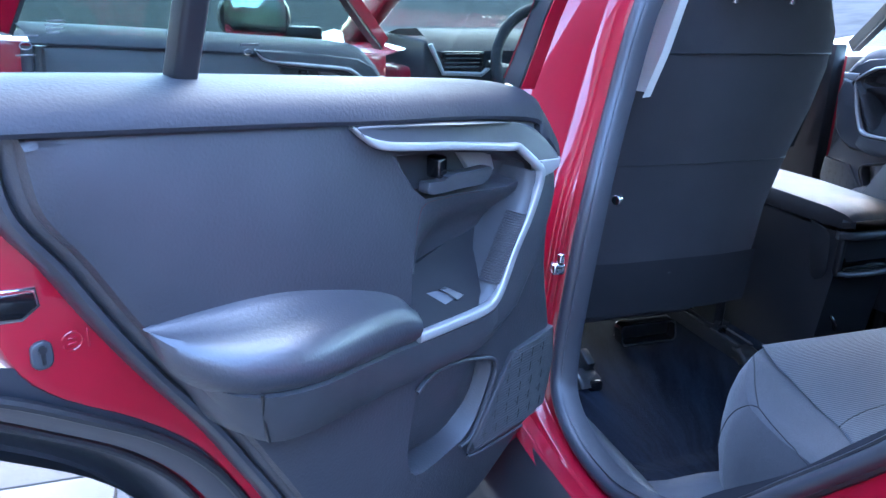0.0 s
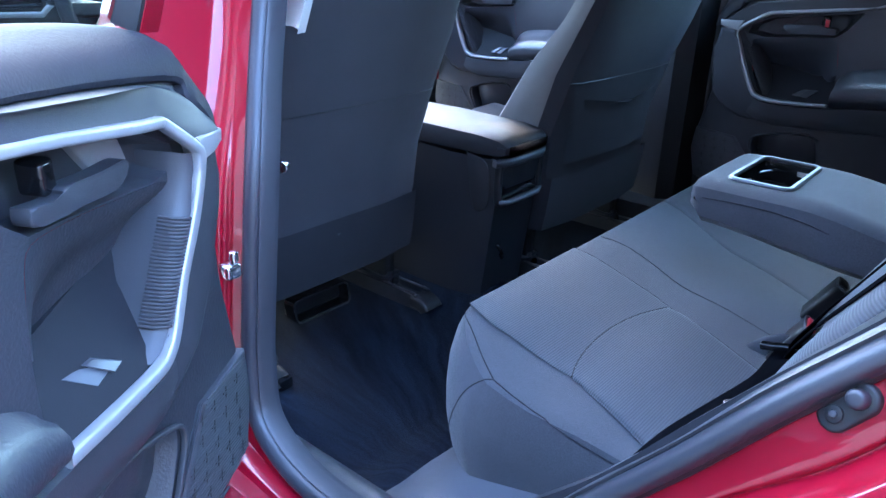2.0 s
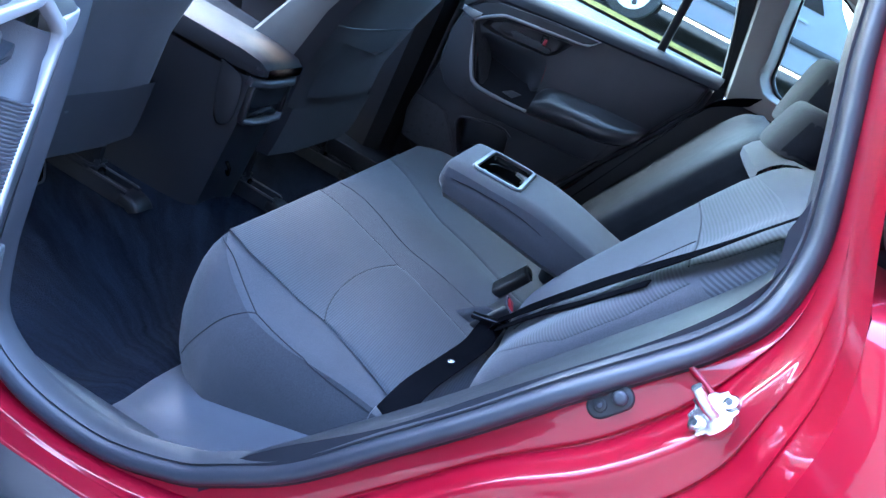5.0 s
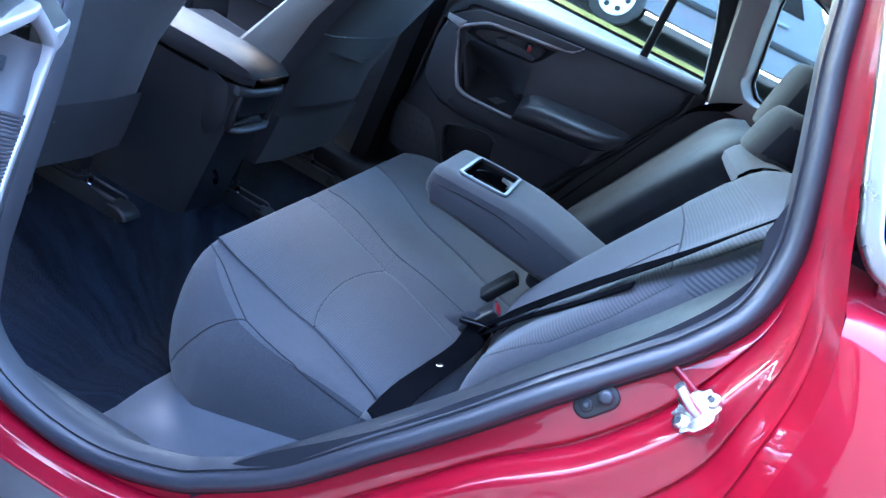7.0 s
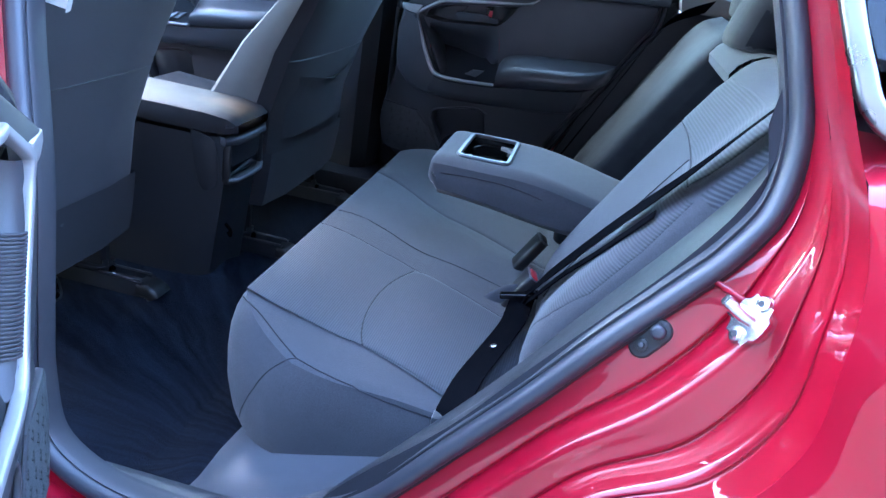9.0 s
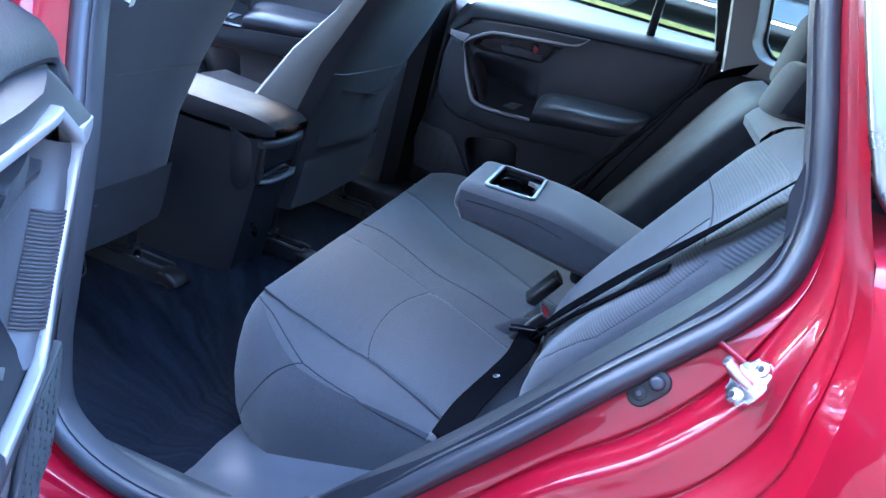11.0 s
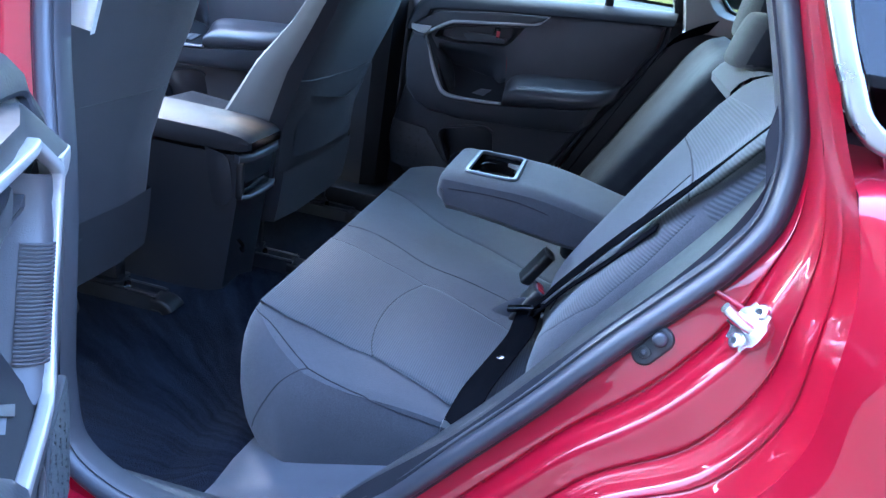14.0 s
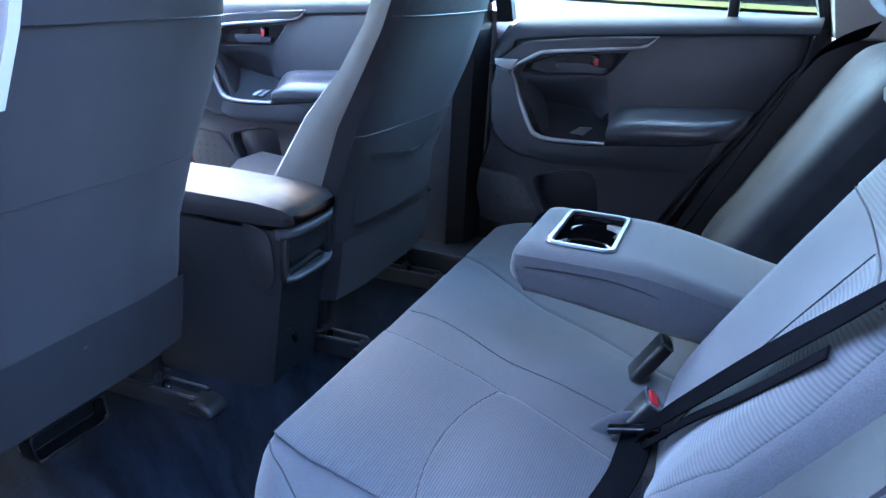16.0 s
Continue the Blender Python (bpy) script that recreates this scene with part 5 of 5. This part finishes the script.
        for b, k in ((.05, .93), (.15, 1.0), (.35, 1.0), (.6, 1.0), (.75, .98), (.85, .9)):
            rows.append([Vector((x0 + .042 + h * b * tilt + t * k, y + side * (w * .5 * a * k + .0015), z + h * b)) for a, t in ((.86, -.020), (.95, -.006), (.99, .012), (1.0, .03), (.97, .046), (.90, .062))])
        part("cheek", loft(rows), FABRIC_SHADE, hr, "headrest side with painted shade")
    for q in (-.05, .05):
        part("post", tube([Vector((x0 + .05, y + q, z - .05)), Vector((x0 + .05, y + q, z + .02))], .006, 10), CHROME, hr)
    return hr


headrest(.93, 1.075, .22, .088, .812, .25)
headrest(.515, 1.135, .25, .14, .86, .2)
headrest(1.31, 1.105, .24, .148, .866, .12)

# folded-down centre armrest with cup holders
arm = thing("fold_down_armrest", "grey cloth fold-down armrest with two cup holders", "armrest")
Y0, Y1 = .785, 1.045
def arm_ring(x):
    t = (x - .362) / (.80 - .362)
    top = .806 - .046 * ss(.34, 1.0, t)
    bot = lerp(.738, .708, ss(0, .7, t)) + (.012 if t < .03 else 0)
    rr, Y0 = .02, .785 + .03 * ss(.55, 1.0, t)
    pts = [(Y0 + rr, bot), (Y0 + .004, bot + .012), (Y0, bot + .03), (Y0, top - .03), (Y0 + .006, top - .010), (Y0 + .022, top - .001), (.835, top), (.92, top + .001), (1.001, top), (Y1 - .022, top - .001), (Y1 - .006, top - .01), (Y1, top - .03), (Y1, bot + .03), (Y1 - .004, bot + .012), (Y1 - rr, bot)]
    return pts
xs = [.362, .364, .371, .382, .404, .42, .45, .48, .497, .51, .54, .57, .59, .61, .63, .65, .67, .70, .72, .74, .77, .80]
bm = bmesh.new()
V = []
for x in xs:
    sh = 0 if x > .39 else (.392 - x) * 1.0
    ring = arm_ring(x)
    zc = sum(p[1] for p in ring) / len(ring)
    k = {.362: .72, .364: .84, .371: .94}.get(x, 1.0)
    V.append([bm.verts.new((x, .915 + (y - .915) * (1 - (1 - k) * .25), zc + (z - zc) * k)) for y, z in ring])
n = len(V[0])
for i in range(len(xs) - 1):
    for j in range(n):
        if j in (6, 7) and xs[i] >= .404 and xs[i + 1] <= .497:
            continue
        bm.faces.new((V[i][j], V[i][(j + 1) % n], V[i + 1][(j + 1) % n], V[i + 1][j]))
bm.faces.new(V[0])
part("cushion", bm, FABRIC, arm)
part("cup_frame", sweep([Vector((x, y, .808)) for x, y in [(.4505 + a, .918 + b) for a, b in rounded(.094, .172, .014, 5)]], [(-.004, -.004), (.004, -.004), (.0045, .0), (.002, .003), (-.003, .003), (-.0045, .001)], (0, 0, 1), closed=True), DULL_SILVER, arm, "silver cup holder frame")
well = part("cup_well", loft([[Vector((.4505 + a * s, .918 + b * s, z)) for a, b in rounded(.09, .168, .012, 5)] for s, z in ((1.0, .807), (.985, .80), (.97, .762), (.1, .760))], True), GLOSS, arm, "gloss black cup holder well")
for yy in (.878, .958):
    part("cup_ring", loft([[Vector((.452 + r * math.cos(a), yy + r * math.sin(a), z)) for a in [2 * math.pi * k / 28 for k in range(28)]] for r, z in ((.036, .792), (.0385, .793), (.037, .766))], True), GLOSS, well)
for cy, a0 in ((.878, 150), (.958, -30)):
    part("cup_tab", slab([(.452 + .0365 * math.cos(radians(q)), cy + .0365 * math.sin(radians(q))) for q in range(a0, a0 + 101, 10)] + [(.452 + .046 * math.cos(radians(a0 + 50)) + .018 * math.cos(radians(q)), cy + .046 * math.sin(radians(a0 + 50)) + .018 * math.sin(radians(q))) for q in range(a0 + 130, a0 - 40, -17)], lambda a, b, d: (min(.494, max(.409, a)), min(.998, max(.838, b)), .797 + d), .008, .001), PALE, well, "pale rubber cup grip")
part("pull_strap", sweep(spline([(.385, 1.03, .785), (.362, 1.035, .782), (.346, 1.038, .772), (.340, 1.038, .752)], 4), rounded(.022, .004, .0015), (0, 1, 0)), BELT, arm)
part("side_seam", tube(spline([(.385, .7845, .782), (.45, .7845, .785), (.52, .7850, .782), (.59, .7865, .765), (.64, .789, .735)], 5), .0011, 6), HEM, arm)

# ---- belts and buckles ----
def strap(name, lab, pts, w, parent=None, up=(0, 0, 1), ups=None):
    ob = part(name, sweep(pts, rounded(w, .0024, .001, 2), ups or up), BELT, parent)
    return ob
belt = thing("seat_belt", "black seat belt lying across the rear seat", "seat belt")
bn = Vector((-.87, -.1, .49))
strap("return_webbing", "", spline([Vector((.590, .69, .622)), back_at(.60, .66, .016), back_at(.54, .735, .022), back_at(.47, .815, .024), back_at(.415, .895, .024)], 6), .014, belt, bn)
sh_pts = spline([back_at(.325, 1.10, .030), back_at(.362, 1.03, .032), back_at(.405, .953, .032), back_at(.50, .832, .030), back_at(.61, .695, .022), Vector((.590, .676, .645)), Vector((.580, .684, .626))], 6)
sh_n = len(sh_pts) - 1
strap("shoulder_webbing", "", sh_pts, .044, belt, ups=[Vector((-.76, .25, .60)).lerp(Vector((-.84, .04, .54)), ss(.15, .55, k / sh_n)) for k in range(sh_n + 1)])
strap("lap_webbing", "", spline([Vector((.580, .715, .624)), Vector((.577, .66, .618)), Vector((.573, .61, .612)), Vector((.555, .513, .613)), Vector((.537, .421, .613)), Vector((.53, .354, .611)), Vector((.527, .33, .60)), Vector((.525, .322, .56))], 6), .046, belt, Vector((-.35, -.1, .9)))
part("tongue", box(-.034, .034, -.007, .007, -.005, .005, .003, 3, m=Matrix.Translation((.573, .684, .629)) @ pose(0, 0, 0, 0, -12, 4)), GLOSS, belt, "glossy black belt tongue")
part("stop_button", disc((.556, .518, .614), .006, .003, (-.3, 0, .9), 12, .001), CHROME, belt)
part("anchor", box(.505, .54, .325, .35, .565, .60, .004), TRIM, belt)
fbelt = thing("seat_belt", "black seat belt hanging at the far side", "seat belt")
strap("shoulder_webbing", "", spline([Vector((.86, 1.60, 1.10)), back_at(1.50, 1.02, .06), back_at(1.44, .90, .06), back_at(1.42, .75, .05), Vector((.55, 1.50, .62))], 6), .047, fbelt, Vector((-.87, .1, .49)))
for yy, zz, rd in ((.905, .628, False), (.735, .622, True)):
    bk = thing("belt_buckle", "black seat belt buckle with red release button" if rd else "black seat belt buckle between the cushions", "buckle", "rear belt buckles")
    mm = Matrix.Translation((.572, yy, zz)) @ pose(0, 0, 0, 0, -58, 12)
    body = part("housing", box(-.050, .030, -.023, .023, -.011, .011, .006, 3, m=mm), BLACK, bk)
    part("housing_rim", sweep([mm @ Vector((.0305, a, b)) for a, b in rounded(.044, .020, .006, 3)], rounded(.003, .003, .001, 2), mm.to_3x3() @ Vector((1, 0, 0)), closed=True), SILL, body, "pale edge round the buckle")
    part("release_button", box(.028, .034, -.016, .016, -.0065, .0065, .0015, m=mm), RED_PLASTIC if rd else TRIM, bk)
    part("stalk", sweep(spline([mm @ Vector((-.045, 0, 0)), mm @ Vector((-.075, 0, -.004)), mm @ Vector((-.10, 0, -.012))], 4), rounded(.030, .010, .003), mm.to_3x3() @ Vector((0, 0, 1))), BELT, bk)
# ---- front seats ----
def front_seat(name, label, xb, yc, cloth):
    """xb: x of the backrest's rear face at z = 0.65."""
    root = thing(name, label, "car seat", "front seats")
    rg = []
    lean = .30
    prof = ((.58, .215, .0), (.62, .235, .01), (.66, .248, .012), (.75, .252, .018), (.88, .254, .02), (.98, .252, .016), (1.06, .246, .006), (1.13, .232, -.008), (1.19, .205, -.03), (1.215, .17, -.06))
    def X(z):
        t = (z - .6) / .1
        k = max(0, min(5, int(t)))
        tab = (.010, -.002, .010, .050, .098, .145, .185)
        return xb + lerp(tab[k], tab[k + 1], t - k)
    for z, hw, e in prof:
        r = []
        for s, o in ((-.99, -.15), (-1.01, -.10), (-1, -.04), (-.96, -.012), (-.85, .0), (-.5, .008), (0, .010), (.5, .008), (.85, .0), (.96, -.012), (1, -.04), (1.01, -.10), (.99, -.15), (.9, -.165), (.45, -.11), (-.45, -.11), (-.9, -.165)):
            o *= 1 - .55 * ss(.72, 1.08, z) if o < -.05 else 1
            r.append(Vector((X(z) + o + e, yc + hw * s, z - o * lean * .3)))
        rg.append(r)
    bk = part("backrest", loft(rg, True, False, True), cloth, root, "plain dark cloth backrest")
    # On the passenger seat this skin carries painted light, not another cloth.
    part("side_bolster", loft([[Vector((X(z) + o * (1 - .55 * ss(.72, 1.08, z) * ss(-.045, -.055, o)) + e, yc - (hw * s + .0015), z - o * lean * .3)) for s, o in ((.90, -.167), (.99, -.152), (1.01, -.12), (1.01, -.10), (1.005, -.07), (1, -.045))] for z, hw, e in prof[1:]]), BOLSTER_LIT if yc > .9 else cloth, bk, "cloth side of the backrest, light painted in on the passenger seat")
    part("back_seam", tube([Vector((X(.868) + o + .0205, yc + .254 * s, .868)) for s, o in ((-.96, -.012), (-.85, .0), (-.5, .008), (0, .010), (.5, .008), (.85, .0), (.96, -.012))], .0016, 6), BLACK, bk)
    band = [(1.09, .2405, .0)] + [q for q in prof if q[0] > 1.1]
    part("ribbed_band", loft([[Vector((X(z) + o + e + .0015, yc + (hw + .001) * s, z)) for s, o in ((-1, -.04), (-.96, -.012), (-.85, .0), (-.5, .008), (0, .010), (.5, .008), (.85, .0), (.96, -.012), (1, -.04))] for z, hw, e in band]), cloth, bk, "ribbed cloth at the top of the backrest")
    part("top_seam", tube([Vector((X(1.09) + o + .002, yc + .2405 * s, 1.09)) for s, o in ((-.98, -.026), (-.96, -.012), (-.85, .0), (-.5, .008), (0, .010), (.5, .008), (.85, .0), (.96, -.012), (.98, -.026))], .0014, 6), BLACK, bk)
    part("back_hem", loft([[Vector((X(z) + o + e, yc + .25 * s, z)) for s, o in ((-.99, -.05), (-.93, -.01), (-.5, .004), (.5, .004), (.93, -.01), (.99, -.05))] for z, e in ((.650, .022), (.62, .016), (.56, .002), (.52, -.01))]), HEM, root, "dark lower flap of the backrest")
    part("cushion", loft([[Vector((xb + a, yc + .255 * s, z + (.03 if abs(s) > .8 else 0) - (.05 if abs(s) > .97 else 0))) for s in (-1, -.97, -.85, -.6, 0, .6, .85, .97, 1)] for a, z in ((-.09, .46), (-.10, .58), (-.15, .625), (-.35, .635), (-.5, .645), (-.56, .62), (-.58, .52))]), cloth, root)
    part("headrest", loft([[Vector((xb + .25 + o, yc + w * s, z)) for s, o in ((-1, -.05), (-.9, .0), (0, .02), (.9, 0), (1, -.05), (.7, -.10), (-.7, -.10))] for z, w in ((1.24, .12), (1.28, .135), (1.36, .135), (1.42, .12), (1.44, .09))], True, False, True), cloth, root)
    for s in (-.06, .06):
        part("headrest_post", tube([Vector((xb + .19, yc + s, 1.18)), Vector((xb + .22, yc + s, 1.27))], .006, 10), CHROME, root)
    for yy in (-.2, .22):
        y0 = yc + yy
        rail = part("rail", sweep([Vector((xb - .55, y0, .408)), Vector((xb + .05, y0, .408))], [(-.024, -.02), (.024, -.02), (.024, .014), (.014, .016), (.012, .004), (-.012, .004), (-.014, .016), (-.024, .014)], (0, 0, 1)), STEEL, root, "dark steel seat rail")
        part("rail_slide", sweep([Vector((xb - .50, y0, .414)), Vector((xb - .03, y0, .414))], [(-.009, -.008), (.009, -.008), (.009, .012), (.005, .016), (-.005, .016), (-.009, .012)], (0, 0, 1)), GLOSS, rail)
        for q in (-.019, .019):
            part("rail_lip", sweep([Vector((xb - .54, y0 + q, .4245)), Vector((xb + .046, y0 + q, .4245))], rounded(.005, .0025, .001, 2), (0, 0, 1)), DULL_SILVER, rail, "bright lip of the rail")
        part("rail_end", sweep(spline([(xb + .038, y0, .404), (xb + .056, y0, .403), (xb + .070, y0, .398), (xb + .076, y0, .390)], 4), rounded(.054, .030, .009, 4), (0, 0, 1)), BLACK, rail, "black plastic rail end cap")
        part("rail_bolt", disc((xb - .03, y0, .412), .008, .008, (0, 0, 1), 6, .001), CHROME, rail)
        part("rail_stop", box(xb - .06, xb - .035, y0 - .018, y0 + .018, .41, .432, .004), STEEL, rail)
        part("lever", sweep(spline([(xb - .20, y0 - .03, .45), (xb - .12, y0 - .035, .446), (xb - .055, y0 - .033, .440), (xb - .035, y0 - .022, .440), (xb - .045, y0 - .005, .444)], 4), rounded(.012, .004, .0015, 2), (0, 0, 1)), STEEL, root, "steel seat lever")
        part("bracket", loft([[Vector((xb + a, y0 + w, z)) for a, w in ((-.13, -.014), (-.05, -.014), (-.042, -.006), (-.042, .006), (-.05, .014), (-.13, .014))] for a0, z in ((0, .42), (0, .47), (0, .52), (0, .57))], True), BLACK, root, "black seat bracket")
        part("bracket_foot", box(xb - .11, xb - .045, y0 - .030, y0 + .030, .428, .436, .002), STEEL, root)
    return root, X


front_seat("driver_seat", "dark grey cloth driver's seat seen from behind", -.240, .56, SEATBACK)
# Darker cloth than the driver's: shade far from the open door is painted in.
ps, PX = front_seat("passenger_seat", "grey cloth passenger seat darkened for shade, with a back pocket", -.072, WIDTH - .56, HEM)
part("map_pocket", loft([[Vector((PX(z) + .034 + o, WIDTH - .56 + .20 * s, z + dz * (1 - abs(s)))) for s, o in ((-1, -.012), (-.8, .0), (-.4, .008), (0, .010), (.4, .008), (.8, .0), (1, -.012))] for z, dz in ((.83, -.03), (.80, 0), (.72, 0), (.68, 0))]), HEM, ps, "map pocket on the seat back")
for x, y in ((-.34, .61),):
    vent = thing("floor_vent", "black air outlet under the seat", "air vent")
    part("housing", sweep([Vector((x + .012 * (z - .41) * -20, y + a, z)) for a, z in [(p[0], .414 + p[1]) for p in rounded(.15, .046, .012, 5)]], rounded(.006, .03, .002), (1, 0, 0), closed=True), GLOSS, vent)
    part("rim", tube([Vector((x + .017 + .012 * (z - .41) * -20, y + a, z)) for a, z in [(p[0], .414 + p[1]) for p in rounded(.15, .046, .012, 5)]], .0022, 6, True, (1, 0, 0)), STEEL, vent, "steel-coloured rim of the outlet")
    part("mouth", box(x - .03, x - .01, y - .07, y + .07, .394, .434, .004), BLACK, vent)

# ---- centre console ----
console = thing("centre_console", "dark grey centre console with padded lid", "console")
part("body", loft([[Vector((x + e * (z - .64) * .12, y, z)) for x, y in ((-.95, .855), (-.5, .855), (-.16, .862), (-.10, .868), (-.078, .88), (-.074, .90), (-.074, 1.01), (-.078, 1.03), (-.10, 1.042), (-.5, 1.05), (-.95, 1.05))] for z, e in ((.38, 1), (.50, 1), (.60, 1), (.70, 1), (.728, 1))]), CONSOLE, console)
part("side_bezel", slab(along([(-.145, .738), (-.105, .728), (-.088, .712), (-.082, .66), (-.086, .628), (-.11, .612), (-.13, .64), (-.145, .738)], 3)[:-1], lambda a, b, d: (a, .859 - d * .3, b), .006, .003), CONSOLE, console, "curved plastic corner of the console")
part("rear_bezel", sweep([Vector((-.074, .955 + a, .672 + b)) for a, b in rounded(.15, .085, .012, 4)], rounded(.012, .016, .004), (1, 0, 0), closed=True), BLACK, console)
# No opening is cut; a black plate imitates the shade inside the slot.
part("cubby", box(-.078, -.0715, .893, 1.017, .64, .705, .001), GLOSS, console, "flat black plate for the dark inside of the storage slot")
part("lip", sweep([Vector((-.072, .878, .637)), Vector((-.062, .90, .634)), Vector((-.060, .955, .633)), Vector((-.062, 1.01, .634)), Vector((-.072, 1.034, .637))], rounded(.014, .010, .004), (0, 0, 1)), SILL, console)
part("brow", sweep([Vector((-.08, .868, .722)), Vector((-.064, .90, .722)), Vector((-.062, .955, .722)), Vector((-.064, 1.01, .722)), Vector((-.08, 1.04, .722))], rounded(.026, .018, .007), (0, 0, 1)), TRIM, console)
part("cup_hook", tube(spline([(-.082, .90, .53), (-.072, .905, .515), (-.074, .91, .50), (-.082, .915, .505)], 4), .004, 8), GLOSS, console)
lid = loft([[Vector((x, .955 + w * s, z)) for s, z in ((-1, z0), (-1.02, z0 + .012), (-1.0, z1 - .014), (-.95, z1 - .004), (-.8, z1), (0, z1 + .003), (.8, z1), (.95, z1 - .004), (1.0, z1 - .014), (1.02, z0 + .012), (1, z0))] for x, w, z0, z1 in ((-.50, .085, .735, .77), (-.47, .092, .735, .775), (-.30, .092, .735, .778), (-.12, .088, .735, .776), (-.075, .084, .737, .770), (-.058, .078, .741, .760), (-.054, .07, .745, .752))], True, False, True)
part("lid", lid, LEATHER, console, "padded leatherette console lid")
part("front_console", box(-1.0, -.5, .84, 1.06, .55, .72, .02, 3), BLACK, console)

# ---- dashboard ----
dash = thing("dashboard", "dark grey dashboard with silver-framed air outlets", "dashboard")
part("top", loft([[Vector((x + .10 * (1 - ((y - .93) / .62) ** 2) * -.3, y, z)) for x, z in ((-1.55, 1.04), (-1.3, 1.075), (-1.1, 1.085), (-1.0, 1.06), (-.97, 1.03), (-.965, .95), (-.98, .82), (-1.02, .70))] for y in [.24 + .1 * k for k in range(14)] + [WIDTH - .24]]), MATTE, dash)
part("end_panel", box(-1.5, -.99, .232, .262, .45, 1.055, .01, 3), MATTE, dash)
for yc in (.335, WIDTH - .335):
    part("outlet", slab([(yc + p[0], 1.005 + p[1]) for p in rounded(.13, .05, .008)], lambda a, b, d: (-.955 + d, a, b), .02, .004), GLOSS, dash, "gloss black air outlet")
    for k in range(4):
        part("outlet_vane", box(-.956, -.950, yc - .05, yc + .05, .986 + .012 * k, .989 + .012 * k, .001), TRIM, dash)
    part("outlet_trim", sweep([Vector((-.945, yc - .10, 1.05)), Vector((-.945, yc - .085, 1.02)), Vector((-.943, yc - .06, .972)), Vector((-.943, yc + .055, .968)), Vector((-.945, yc + .085, .995))], rounded(.012, .012, .004), (1, 0, 0)), SILVER, dash, "silver trim under the outlet")
wheel = thing("steering_wheel", "black leather-rimmed steering wheel", "steering wheel")
wc, wax = Vector((-.80, .56, .99)), Vector((.9, 0, .42)).normalized()
qx = wax.to_track_quat("Z", "Y").to_matrix()
part("rim", tube([wc + qx @ Vector((.185 * math.cos(2 * math.pi * k / 48), .185 * math.sin(2 * math.pi * k / 48), 0)) for k in range(48)], .015, 12, True, wax), LEATHER, wheel)
part("hub", disc(wc - wax * .05, .075, .05, wax, 28, .015), BLACK, wheel)
for k in (0, 90, 180):
    a = radians(k)
    part("spoke", sweep([wc + qx @ Vector((.06 * math.cos(a), -.06 * math.sin(a), -.02)), wc + qx @ Vector((.18 * math.cos(a), -.18 * math.sin(a), 0))], rounded(.03, .015, .005), wax), BLACK, wheel)
part("column", tube([wc - wax * .05, wc - wax * .25], .05, 14), BLACK, wheel)
part("indicator_stalk", tube([wc - wax * .07 + Vector((0, -.05, .02)), wc - wax * .06 + Vector((0, -.19, .04))], .010, 10), BLACK, wheel)
# front body: cowl, bonnet, windscreen pillars
front = part("bonnet", loft([[Vector((x, y, z - .05 * ((y - .93) / .8) ** 2)) for y in (.08, .3, .6, .93, 1.25, 1.55, 1.77)] for x, z in ((-1.55, 1.07), (-1.9, 1.04), (-2.3, .98), (-2.6, .85))]), PAINT, car, "glossy red bonnet")
for mirr in (0, 1):
    pts = [Vector((-1.62, .16, 1.03)), Vector((-1.25, .24, 1.24)), Vector((-.9, .33, 1.43)), Vector((-.7, .38, 1.52))]
    if mirr:
        pts = [right(p) for p in pts]
    part("windscreen_pillar", sweep(spline(pts, 4), rounded(.07, .09, .02), (0, 0, 1)), PAINT, car)
shield = part("windscreen", loft([[Vector((lerp(-1.6, -.72, t), lerp(lerp(.18, .40, t), WIDTH - lerp(.18, .40, t), s), lerp(1.07, 1.54, t))) for s in (0, .25, .5, .75, 1)] for t in (0, .5, 1)]), GLASS, car, "clear windscreen")
shield.visible_shadow = False
part("front_fender", loft([[Vector((x, y, z)) for y, z in ((.20, 1.03), (.10, 1.0), (.04, .93), (.03, .7), (.04, .45))] for x in (-1.06, -1.3, -1.7, -2.2)]), PAINT, car, "glossy red front fender")
# side mirror on the open front door
mir = thing("side_mirror", "red side mirror with black housing", "mirror", m=Matrix.Identity(4))
part("housing", loft([[Vector((-1.0 + o, -.225 + w * math.cos(a), 1.112 + h * math.sin(a))) for a in [2 * math.pi * k / 20 for k in range(20)]] for o, w, h in ((.0, .088, .078), (-.02, .095, .085), (-.07, .085, .07), (-.11, .05, .04))], True, False, True), BLACK, mir)
part("glass", slab([(-.225 + p[0], 1.112 + p[1]) for p in rounded(.155, .135, .04, 5)], lambda a, b, d: (-.997 + d, a, b), .004, .001), MIRROR, mir, "mirror glass")
part("arm", box(-1.06, -1.0, -.15, -.05, 1.05, 1.09, .008), BLACK, mir)

part("door_check", box(.036, .056, .135, .158, .750, .770, .005, 3), CHROME, car, "steel door check at the pillar")
part("check_pin", disc((.05, .15, .772), .006, .014, (0, 0, 1), 10, .002), CHROME, car)
part("pillar_clip", disc((-.035, .30, .845), .009, .01, (.6, -.8, 0), 12, .002), CHROME, car)
hook = thing("seat_anchor", "dark steel seat bracket on the floor", "bracket")
part("foot", box(-.20, -.15, .355, .385, .386, .41, .006), GLOSS, hook)
part("arm", box(-.235, -.19, .36, .38, .40, .45, .005, m=Matrix.Translation((-.21, .37, .42)) @ pose(0, 0, 0, 0, 25, 0) @ Matrix.Translation((.21, -.37, -.42))), BLACK, hook)
